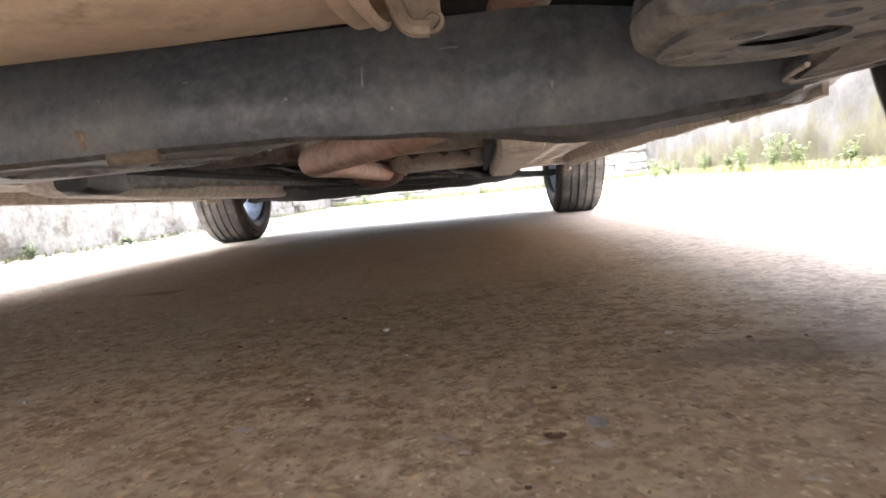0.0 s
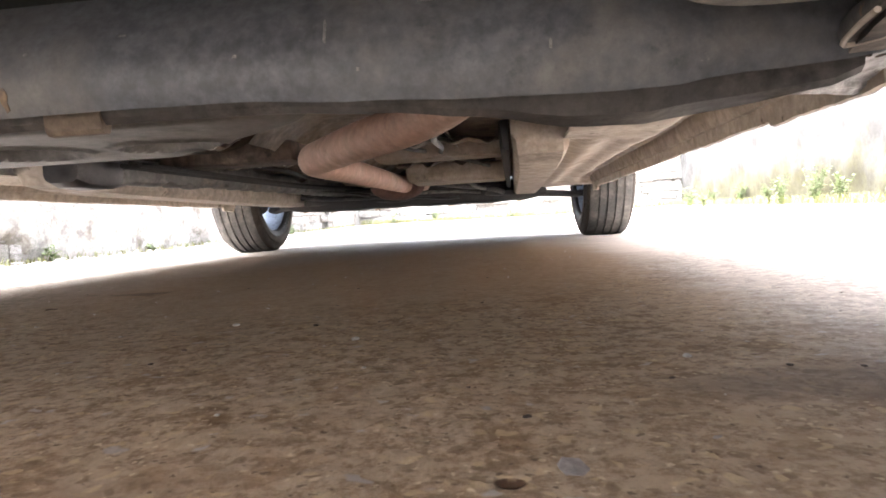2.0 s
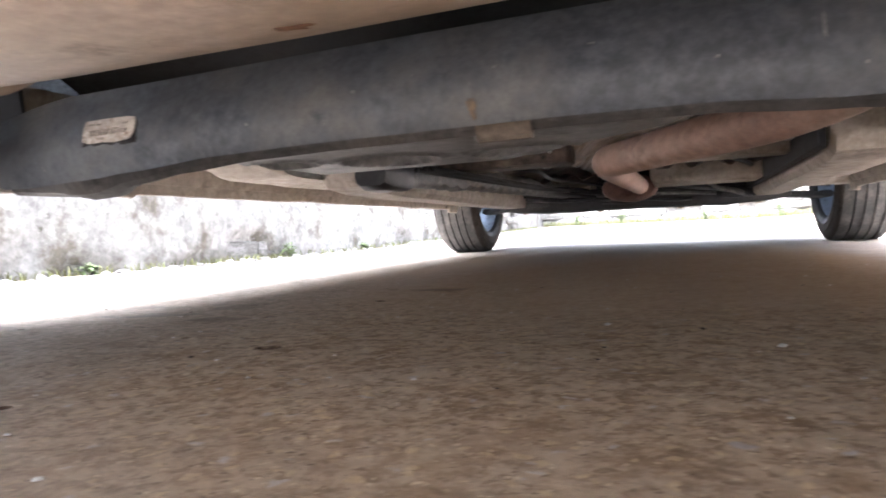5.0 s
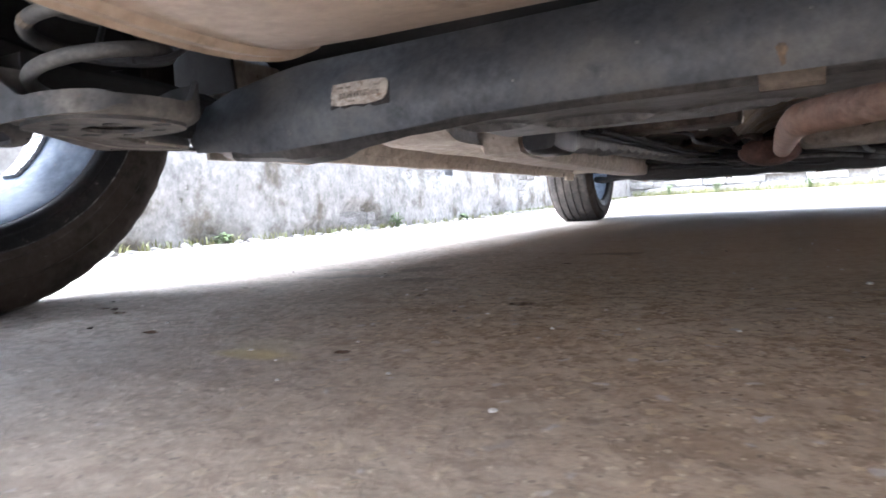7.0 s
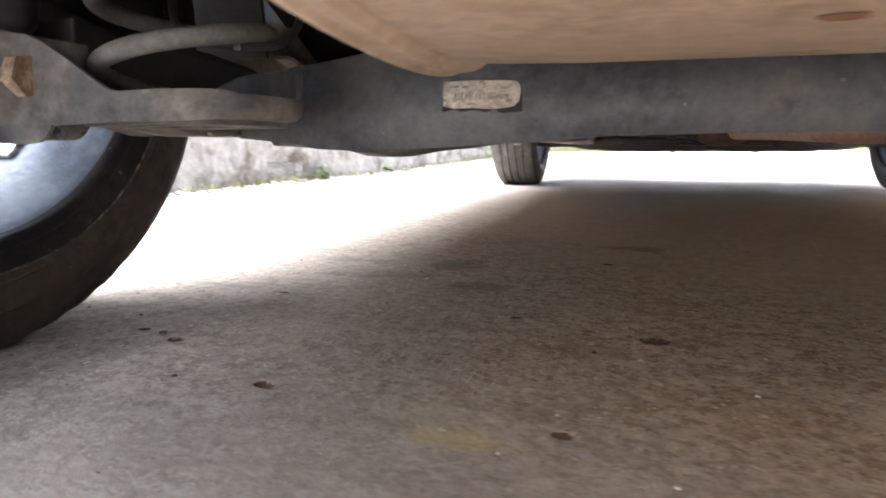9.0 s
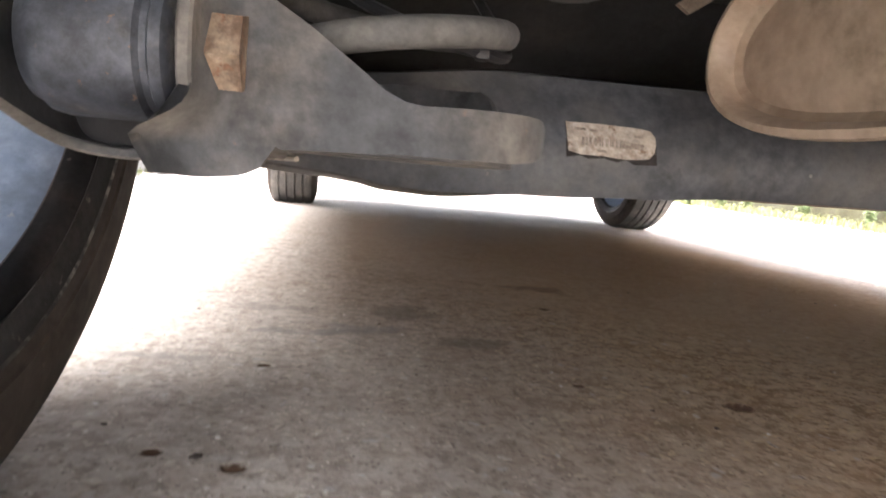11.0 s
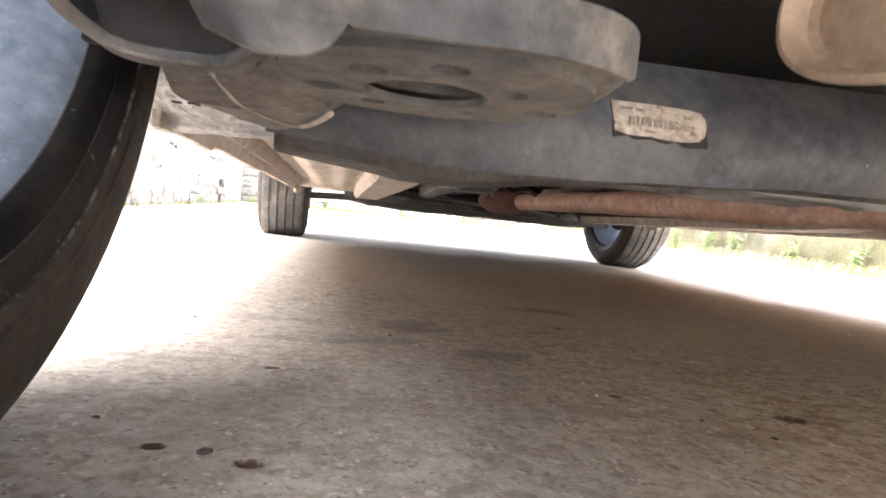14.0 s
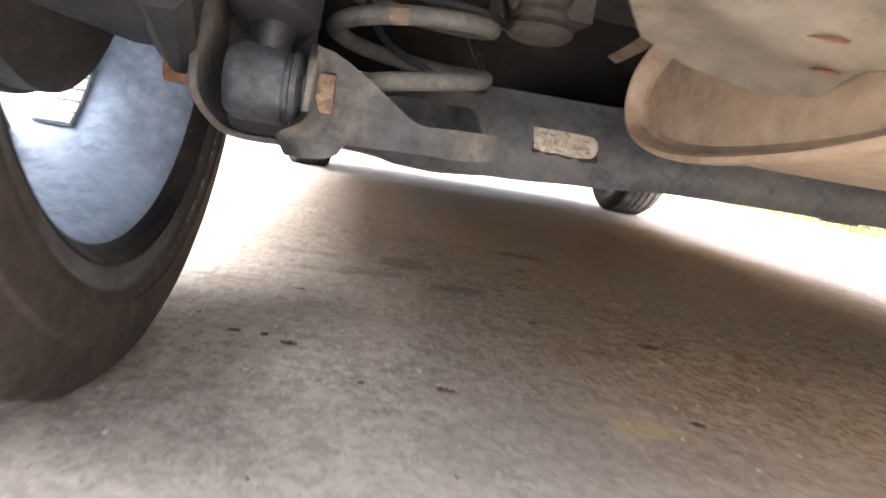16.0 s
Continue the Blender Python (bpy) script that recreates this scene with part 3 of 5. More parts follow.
def beam_top(x):
    return lerp_table([(0, 0.26), (0.4, 0.258), (0.52, 0.246), (0.6, 0.23)], abs(x - CX))


def on_face(x, z):
    """The y of the beam's rounded rear face."""
    zb, zt = beam_bottom(x), beam_top(x)
    t = min(1, max(0, (z - zb) / (zt - zb)))
    yb, yt = face_y(x, zb), face_y(x, zt)
    return yb + (yt - yb) * t - 0.011 * math.sin(math.pi * min(1, t * 1.08)) + 0.006 * (1 - t) ** 6


def axle_beam():
    rings = []
    for k in range(61):
        x = -0.572 + 1.225 * k / 60
        zb, zt = beam_bottom(x), beam_top(x)
        e = lerp_table([(0, 0.0), (0.45, 0.0), (0.6, 0.018)], abs(x - CX))
        yb, yt = face_y(x, zb), face_y(x, zt)
        prof = []
        for q in range(9):                       # rounded rear face
            t = q / 8
            prof.append((on_face(x, zb + (zt - zb) * t), zb + (zt - zb) * t))
        w = lerp_table([(0, 0.0), (0.36, 0.0), (0.44, 0.035), (0.52, 0.06), (0.555, 0.04), (0.6, 0.0)], abs(x - CX))      # the front flange widens near the arms
        q = lerp_table([(0, 0.0095), (0.3, 0.0095), (0.36, 0.006), (0.44, 0.0), (0.6, 0.0)], abs(x - CX))      # and hangs lower there
        prof += [(yt + 0.006, zt + 0.002), (yt + 0.018, zt + 0.003), (yt + 0.045, zt - 0.004), (yb + 0.096, zt - 0.03),
                 (yb + 0.088 + w, zb + 0.01 + q), (yb + 0.08 + w, zb - 0.005 + q), (yb + 0.067 + w * 0.95, zb - 0.0075 + q), (yb + 0.062 + w * 0.4, zb - 0.003 + q), (yb + 0.057, zb + 0.03), (yb + 0.013, zb + 0.032), (yb + 0.008, zb + 0.001)]
        rings.append([(x, y + e, z) for y, z in prof])
    bm = ringed(rings)
    for f in bm.faces:
        c = f.calc_center_median()
        if c.y > face_y(c.x, c.z) + 0.03 and c.z < beam_bottom(c.x) + 0.02:
            f.material_index = 1
    return bm


beam = part("axle_beam", axle_beam(), [M_BEAM, M_FLANGELIP], car, "black painted twist-beam rear axle with dust and stone chips")


def face_patch(pts, lift):
    """A thin sheet lying on the beam's rear face; pts are (x, z) of its outline."""
    place = lambda u, v, d: (u, on_face(u, v) - 0.0002 - lift - d, v)
    return prism(pts, place, 0.0, 0.0008, 0)


def sticker():
    x0, x1, z0, z1 = -0.3395, -0.2695, 0.1975, 0.2235
    bms = []
    edge = [(x0, z1), (x0 + 0.03, z1 + 0.0003), (x1 - 0.012, z1 - 0.0004), (x1 - 0.004, z1 - 0.0016), (x1 - 0.0005, z1 - 0.006), (x1, z1 - 0.011), (x1 - 0.001, z0 + 0.008),
            (x1 - 0.005, z0 + 0.0035), (x1 - 0.012, z0 + 0.0022), (x0 + 0.045, z0 + 0.0012), (x0 + 0.028, z0 + 0.0026), (x0 + 0.012, z0 + 0.0022), (x0 + 0.002, z0 + 0.0045), (x0 + 0.001, z0 + 0.014)]
    torn = [(x0, z1), (x1, z1 - 0.006), (x1 + 0.002, z0 - 0.001), (x1 - 0.016, z0 - 0.002), (x1 - 0.022, z0 + 0.0012), (x1 - 0.03, z0 - 0.0012), (x0 + 0.03, z0 + 0.001), (x0 + 0.018, z0 - 0.0006), (x0 + 0.012, z0 + 0.0018), (x0 + 0.001, z0 - 0.0004)]
    for outline, lift, idx in ((torn, 0.0003, 2), (edge, 0.001, 0)):
        b = face_patch(outline, lift)
        for f in b.faces:
            f.material_index = idx
        bms.append(b)
    rnd = random.Random(5)
    x = x0 + 0.012
    while x < x1 - 0.022:                       # faded bar code
        wd = rnd.choice((0.0006, 0.001, 0.0016))
        bms.append(face_patch([(x, z0 + 0.0155), (x + wd, z0 + 0.0155), (x + wd, z0 + 0.0095), (x, z0 + 0.0095)], 0.002))
        x += wd + rnd.choice((0.0007, 0.0012, 0.0024))
    bms.append(face_patch([(x1 - 0.027, z0 + 0.0145), (x1 - 0.010, z0 + 0.0135), (x1 - 0.010, z0 + 0.0095), (x1 - 0.027, z0 + 0.0095)], 0.002))
    for bx, wd, zz in ((0.006, 0.009, 0.0212), (0.018, 0.006, 0.0208), (0.053, 0.007, 0.0192), (0.024, 0.007, 0.006)):
        bms.append(face_patch([(x0 + bx, z0 + zz + 0.001), (x0 + bx + wd, z0 + zz + 0.001), (x0 + bx + wd, z0 + zz - 0.001), (x0 + bx, z0 + zz - 0.001)], 0.002))
    for b in bms[2:]:
        for f in b.faces:
            f.material_index = 1
    return join_bm(*bms)


part("sticker", sticker(), [M_PAPER, M_INK, M_GLUE], beam, "torn yellowed paper sticker with a faded bar code", smooth=False)

rust_mark = prism([(0.062, 0.195), (0.0645, 0.1975), (0.0685, 0.197), (0.0705, 0.1925), (0.0685, 0.188), (0.069, 0.183), (0.066, 0.1815), (0.0645, 0.187)],
                  lambda u, v, d: (u, on_face(u, v) - 0.0002 - d, v), 0.0, 0.0004, 0)
for sx, sz, wd, ht in ((0.362, 0.231, 0.016, 0.0014), (0.316, 0.189, 0.0022, 0.0022), (0.295, 0.216, 0.002, 0.016), (-0.034, 0.215, 0.004, 0.0025), (0.155, 0.226, 0.006, 0.0015),
                       (0.235, 0.204, 0.003, 0.002), (-0.14, 0.2, 0.0025, 0.0025), (0.085, 0.219, 0.003, 0.002), (0.435, 0.194, 0.002, 0.006)):
    chip = prism([(sx - wd / 2, sz - ht / 2), (sx + wd * 0.4, sz - ht * 0.6), (sx + wd / 2, sz + ht * 0.3), (sx, sz + ht / 2), (sx - wd * 0.4, sz + ht * 0.35)],
                 lambda u, v, d: (u, on_face(u, v) - 0.0001 - d, v), 0.0, 0.0005, 0)
    part("stone_chip_mark", chip, M_SCRATCH, beam, "pale scratch in the paint", smooth=False)
part("rust_mark", rust_mark, M_SCALE, beam, "rusty weld blob")


def plate_with_holes(outline, holes, z, thick, hole_segs=18):
    """A flat sheet at height z with round holes (x, y, r)."""
    bm = bmesh.new()
    edges = []
    for loop in [outline] + [[(hx + r * math.cos(2 * math.pi * k / hole_segs), hy + r * math.sin(2 * math.pi * k / hole_segs)) for k in range(hole_segs)]
                             for hx, hy, r in holes]:
        vs = [bm.verts.new((x, y, z)) for x, y in loop]
        edges += [bm.edges.new((a, b)) for a, b in zip(vs, vs[1:] + vs[:1])]
    bmesh.ops.triangle_fill(bm, use_beauty=True, edges=edges)
    bmesh.ops.solidify(bm, geom=bm.faces[:], thickness=thick)
    return bm


SX, SY = -0.484, 0.012                          # middle of the left spring seat


def seat_out(a, grow=0.0):
    rx, ry, e = 0.0765 + grow, 0.076 + grow, 2 / 2.5
    c, s = math.cos(a), math.sin(a)
    return SX + rx * math.copysign(abs(c) ** e, c), SY + ry * math.copysign(abs(s) ** e, s)


def spring_seat():
    """A pressed cup whose wall climbs towards the damper bracket, with a perforated floor."""
    top = [(-180, 0.215), (-150, 0.212), (-125, 0.207), (-100, 0.2055), (-60, 0.206), (0, 0.207), (18, 0.207), (40, 0.23), (85, 0.232), (125, 0.214), (180, 0.215)]
    rings = []
    for k in range(64):
        d = -180 + 360 * k / 64
        a, zt = radians(d), lerp_table(top, d)
        rings.append([(*seat_out(a, -0.013), 0.1905), (*seat_out(a, -0.006), 0.192), (*seat_out(a, -0.0015), 0.196), (*seat_out(a, 0), 0.202), (*seat_out(a, 0), zt),
                      (*seat_out(a, -0.004), zt + 0.0005), (*seat_out(a, -0.005), 0.2), (*seat_out(a, -0.013), 0.1945)])
    wall = ringed(rings, close_ring=True, caps=False, loop=True)
    floor = plate_with_holes([seat_out(2 * math.pi * k / 64, -0.012) for k in range(64)],
                             [(-0.486, 0.019, 0.027), (-0.5075, 0.051, 0.006), (-0.4315, 0.029, 0.0085), (-0.4625, 0.051, 0.006), (-0.5305, 0.027, 0.0085),
                              (-0.455, -0.003, 0.0085), (-0.513, -0.015, 0.0075), (-0.484, -0.032, 0.0075)], 0.1908, 0.0035)
    cup = lathe_x([(0.0, 0.03), (0.012, 0.029), (0.016, 0.022), (0.017, 0.001)], 0, 0, 24)          # raised dish over the large hole
    bmesh.ops.transform(cup, matrix=Matrix.Translation((-0.486, 0.019, 0.194)) @ Matrix.Rotation(radians(-90), 4, "Y"), verts=cup.verts)
    return join_bm(wall, floor, cup)


def gusset():
    """Curved web from the damper bracket to the spring seat."""
    top = [(-0.5445, 0.2425), (-0.536, 0.2425), (-0.526, 0.238), (-0.51, 0.2285), (-0.494, 0.2175), (-0.484, 0.2105), (-0.477, 0.2072), (-0.47, 0.2065), (-0.45, 0.2075), (-0.425, 0.2085), (-0.416, 0.2085), (-0.4125, 0.206)]
    low = [(-0.5445, 0.1755), (-0.538, 0.1745), (-0.53, 0.176), (-0.5235, 0.1805), (-0.522, 0.189), (-0.5205, 0.186), (-0.516, 0.1865), (-0.5, 0.187), (-0.48, 0.188), (-0.45, 0.1885), (-0.43, 0.189), (-0.42, 0.1905), (-0.415, 0.1935), (-0.4125, 0.1975)]
    path = [(-0.546, -0.1), (-0.5435, -0.09), (-0.541, -0.0815), (-0.538, -0.0765), (-0.534, -0.0738), (-0.528, -0.0725), (-0.52, -0.072), (-0.505, -0.0705), (-0.484, -0.068)]

    def web_y(x):
        if x < SX:
            return lerp_table(path, x)
        return SY - 0.08 * (1 - min(1, (x - SX) / 0.0775) ** 2.5) ** 0.4

    def straight(table, x):
        for (a, va), (b, vb) in zip(table, table[1:]):
            if x <= b:
                return va + (vb - va) * (x - a) / (b - a)
        return table[-1][1]
    rows = []
    for k in range(70):
        x = -0.5445 + 0.135 * k / 69
        zt, zb, row = straight(top, x), straight(low, x), []
        for q in range(25):
            z = zb + (zt - zb) * q / 24
            bend = math.exp(-((z - 0.186) / 0.0085) ** 2) if z > 0.186 else 1 - 0.4 * (0.186 - z) / 0.0115
            curl = 0.018 * bend * min(1.0, max(0.0, (-0.52 - x) / 0.0245)) ** 1.8
            row.append((x - curl, web_y(x) + 0.06 * max(0, z - 0.207) - 0.05 * max(0, 0.19 - z), z))
        rows.append(row + [(x_, y_ + 0.0035, z_) for x_, y_, z_ in row[::-1]])
    return ringed(rows)


def damper_bracket():
    """Pressed U of thick sheet round the bushing, its lower rear edge cut away between the cheeks."""
    path = [(-0.6125, -0.075, 0.272), (-0.612, -0.088, 0.25), (-0.6115, -0.1, 0.225), (-0.6105, -0.1, 0.208), (-0.609, -0.088, 0.198), (-0.607, -0.066, 0.19), (-0.603, -0.048, 0.184), (-0.596, -0.036, 0.181),
            (-0.586, -0.0305, 0.18), (-0.576, -0.03, 0.18), (-0.566, -0.03, 0.1802), (-0.56, -0.033, 0.1808), (-0.554, -0.036, 0.184), (-0.5495, -0.05, 0.1895), (-0.5475, -0.088, 0.199), (-0.546, -0.1, 0.215),
            (-0.5458, -0.0985, 0.23), (-0.5458, -0.092, 0.238), (-0.5458, -0.083, 0.2435)]
    line = [(p.x, p.z, p.y) for p in curve_pts(path, 4)]
    n = len(line)
    rings = []
    for k, (x, z, rear) in enumerate(line):
        (xa, za, _), (xb, zb, _) = line[max(0, k - 1)], line[min(n - 1, k + 1)]
        d = Vector((xb - xa, 0, zb - za)).normalized()
        out = Vector((d.z, 0, -d.x)) * 0.0024
        p = Vector((x, 0, z))
        a, b = p + out, p - out
        rings.append([(a.x, rear + 0.0012, a.z), (a.x, -0.018, a.z), (b.x, -0.018, b.z), (b.x, rear + 0.0012, b.z), (p.x - out.x * 0.6, rear, p.z - out.z * 0.6), (p.x + out.x * 0.6, rear, p.z + out.z * 0.6)])
    return ringed(rings)


def hex_bolt(x0, x1, y, z, r):
    pts = [(r * math.cos(math.pi / 3 * k + 0.2), r * math.sin(math.pi / 3 * k + 0.2)) for k in range(6)]
    bm = prism(pts, lambda u, v, d: (d, y + u, z + v), x0, x1, 0.0034)
    return join_bm(bm, lathe_x([(x0 - 0.003, 0.001), (x0 - 0.003, r * 1.05), (x0 + 0.0012, r * 1.03), (x0 + 0.0012, 0.001)], y, z, 24))


BY, BZ = -0.07, 0.216                           # damper eye


def rear_suspension(s):
    side_label = "dusty black pressed-steel spring seat with round holes in its floor"
    part("spring_seat", mirrored(spring_seat(), s), M_SEAT, beam, side_label)
    part("gusset", mirrored(gusset(), s), M_SEAT, beam, "dusty curved web welded to the spring seat", flat_angle=62)
    part("damper_bracket", mirrored(damper_bracket(), s), M_SEAT, beam, "dusty black U-shaped damper bracket")
    # closing plate; its near-black colour stands for the shade inside the bracket
    back = rbox(-0.61, -0.551, -0.0225, -0.0185, 0.182, 0.262, 0.001, 1)
    part("bracket_back", mirrored(back, s), M_DARK, beam)
    part("bolt", mirrored(hex_bolt(-0.5455, -0.532, BY - 0.004, BZ + 0.001, 0.0138), s), M_BOLT, beam, "rusty hexagon bolt head")
    part("bolt_end", mirrored(tube([(-0.612, BY, BZ), (-0.62, BY, BZ), (-0.634, BY, BZ)], 0.0085, 12, 3), s), M_RUST, beam, "rusty threaded bolt end")
    # trailing arm, from the hub forward to its bush
    rings = []
    for y, xa, xb, za, zb in ((-0.15, -0.632, -0.602, 0.24, 0.33), (-0.09, -0.634, -0.612, 0.215, 0.335), (-0.02, -0.634, -0.616, 0.205, 0.30), (0.06, -0.63, -0.59, 0.205, 0.272),
                              (0.14, -0.622, -0.556, 0.197, 0.26), (0.22, -0.63, -0.565, 0.2, 0.255), (0.3, -0.64, -0.585, 0.205, 0.245), (0.36, -0.648, -0.6, 0.212, 0.248)):
        b = 0.008
        rings.append([(xa + b, y, za), (xb - b, y, za), (xb, y, za + b), (xb, y, zb - b), (xb - b, y, zb), (xa + b, y, zb), (xa, y, zb - b), (xa, y, za + b)])
    part("trailing_arm", mirrored(ringed(rings), s), M_DARK, beam)
    block = rbox(-0.7, -0.614, -0.14, 0.03, 0.233, 0.37, 0.02, 3)
    part("spindle_block", mirrored(rough_up(block, 0.004, 30), s), M_DARK, beam)
    web_line = curve_pts([(-0.6, -0.03, 0), (-0.6, 0.025, 0), (-0.603, 0.06, 0), (-0.603, 0.085, 0), (-0.598, 0.109, 0), (-0.589, 0.134, 0), (-0.58, 0.164, 0), (-0.572, 0.184, 0), (-0.558, 0.176, 0), (-0.545, 0.13, 0), (-0.53, 0.06, 0), (-0.535, 0.0, 0), (-0.57, -0.035, 0), (-0.6, -0.03, 0)], 5)[:-1]
    web = plate_with_holes([(p.x, p.y) for p in web_line], [(-0.586, 0.098, 0.0115)], 0.187, 0.004)
    for v in web.verts:
        v.co.z += 0.3 * max(0, -0.602 - v.co.x) + 0.0015 * noise.noise(v.co * 40) + 0.2 * max(0, 0.075 - v.co.y)
    part("arm_web", mirrored(web, s), M_ARM, beam)
    lobe_line = curve_pts([(-0.584, -0.02, 0), (-0.581, 0.028, 0), (-0.577, 0.058, 0), (-0.5705, 0.097, 0), (-0.5595, 0.136, 0), (-0.5445, 0.155, 0), (-0.533, 0.12, 0), (-0.527, 0.086, 0), (-0.52, 0.067, 0), (-0.512, 0.02, 0), (-0.52, -0.03, 0), (-0.555, -0.04, 0), (-0.584, -0.02, 0)], 5)[:-1]
    mid = Vector((-0.55, 0.045, 0))
    lobe = ringed([[(*(mid + (p - mid) * g).xy, z) for p in lobe_line] for g, z in ((1.0, 0.194), (1.03, 0.1895), (1.01, 0.1858), (0.97, 0.1845), (0.92, 0.1862), (0.8, 0.187), (0.5, 0.187), (0.2, 0.187))])
    for v in lobe.verts:
        v.co.z += 0.16 * max(0, 0.085 - v.co.y) + 0.001 * noise.noise(v.co * 50)
    part("arm_lobe", mirrored(lobe, s), M_SEAT, beam)
    seam = tube([(p.x - 0.001, p.y, 0.1838 + 0.16 * max(0, 0.085 - p.y)) for p in curve_pts([(-0.582, 0.02, 0), (-0.578, 0.058, 0), (-0.5715, 0.097, 0), (-0.5605, 0.136, 0), (-0.545, 0.1555, 0), (-0.533, 0.12, 0), (-0.526, 0.086, 0)], 5)], 0.0017, 8, 1, False)
    part("weld_seam", mirrored(seam, s), M_TAN, beam, "dusty rolled edge of the arm sheet")
    # inner wall of the wheel well
    well = sheet(24, 10, lambda u, v: (-0.618 - 0.006 * noise.noise((u * 5, v * 3, 1)), -0.36 + 0.49 * u, 0.262 + 0.15 * v + 0.12 * max(0, abs(u - 0.5) - 0.36)), 0.004)
    part("wheel_well_wall", mirrored(well, s), M_DARK, car, "dark inner wall of the wheel well")
    # damper
    tube_bm = tube([(-0.574, BY - 0.001, 0.236), (-0.574, BY, 0.243), (-0.574, BY + 0.002, 0.2485), (-0.574, BY + 0.003, 0.251), (-0.574, BY + 0.005, 0.257), (-0.573, BY + 0.02, 0.34), (-0.572, BY + 0.05, 0.5)], lambda f: (0.012, 0.0125, 0.014, 0.022, 0.0275, 0.0285, 0.0285)[round(f * 6)], 24, 1, False)
    damper = part("damper", mirrored(tube_bm, s), M_PLASTIC, car, "black telescopic damper")
    eye = lathe_x([(-0.597, 0.011), (-0.597, 0.02), (-0.594, 0.0215), (-0.592, 0.0235), (-0.588, 0.0245), (-0.566, 0.0245), (-0.5625, 0.0235), (-0.561, 0.0215), (-0.559, 0.021), (-0.558, 0.0228), (-0.5545, 0.0228), (-0.553, 0.021), (-0.5515, 0.013), (-0.5485, 0.012), (-0.5485, 0.008)], BY, BZ, 40)
    part("bushing", mirrored(eye, s), M_BUSH, damper, "grimy round damper bushing")
    # coil spring
    def coil(a):
        turn = a / (2 * math.pi)
        z = 0.2 + 0.051 * max(0, turn - 0.2) / 0.8 if turn < 1 else 0.251 + 0.034 * (turn - 1) + 0.002 * (turn - 1) ** 2
        return SX + 0.058 * math.cos(a), SY + 0.058 * math.sin(a), z
    part("coil_spring", mirrored(tube([coil(k * math.pi / 20) for k in range(20 * 9)], 0.0066, 16, 1, False), s), M_SPRING, car, "dusty steel coil spring with a worn paint mark")
    part("paint_mark", mirrored(tube([coil(10.66 + 0.05 * k) for k in range(5)], 0.0069, 10, 1, False), s), M_STRAP, car, "faded pinkish paint band on the spring")
    # bump stop under the body
    stop = lathe_x([(0.0, 0.001), (0.001, 0.018), (0.004, 0.027), (0.009, 0.031), (0.013, 0.031), (0.016, 0.027), (0.02, 0.024), (0.026, 0.025), (0.032, 0.022), (0.04, 0.026), (0.05, 0.025), (0.06, 0.031), (0.085, 0.034)], 0, 0, 28)
    bmesh.ops.transform(stop, matrix=Matrix.Translation((-0.368, 0.1, 0.299)) @ Matrix.Rotation(radians(-90), 4, "Y"), verts=stop.verts)
    part("bump_stop", mirrored(stop, s), M_GRIME, car, "dusty dark brown bump stop")
    hoop = tube([(-0.54, 0.02, 0.36), (-0.5, -0.03, 0.30), (-0.44, -0.02, 0.292), (-0.41, 0.03, 0.3), (-0.42, 0.1, 0.36)], 0.004, 8, 8)
    part("brake_hose", mirrored(hoop, s), M_PLASTIC, car, "black brake hose")
    loop = tube([(-0.535, 0.07, 0.34), (-0.51, 0.03, 0.275), (-0.47, 0.0, 0.248), (-0.435, 0.01, 0.242), (-0.418, 0.04, 0.25), (-0.43, 0.085, 0.29), (-0.46, 0.12, 0.35)], 0.0032, 8, 8)
    part("sensor_cable", mirrored(loop, s), M_PLASTIC, car, "thin black sensor cable")
    clip = rbox(-0.44, -0.433, 0.004, 0.012, 0.238, 0.246, 0.002, 2)
    part("cable_clip", mirrored(clip, s), M_PLASTIC, car, "black cable clip")
    tower = ringed([[(-0.487 + r_ * math.cos(a), 0.005 + r_ * math.sin(a), z) for a in (2 * math.pi * k / 28 for k in range(28))] for r_, z in ((0.074, 0.39), (0.072, 0.345), (0.066, 0.335), (0.05, 0.333), (0.03, 0.335))])
    part("spring_tower", mirrored(tower, s), M_GRIME, car, "dark upper spring seat")
    rail_foot = ringed([[(x, y, z) for x, y in ((-0.4, 0.1), (-0.4, 0.2), (-0.32, 0.2), (-0.32, 0.1))] for z in (0.39, 0.335, 0.325)] )
    part("body_bracket", mirrored(rail_foot, s), M_GRIME, car)


for side in (-1, 1):
    rear_suspension(side)

# clamp round the beam's front flange
clamp = rough_up(prism([(0.2115, 0.205), (0.212, 0.184), (0.213, 0.1765), (0.216, 0.1735), (0.223, 0.1735), (0.226, 0.178), (0.226, 0.205)], lambda u, v, d: (d, u, v), 0.05, 0.0965, 0.0015), 0.0008, 60)
part("strap_block", clamp,
     M_STRAP, car, "tan dusty strap clamp")


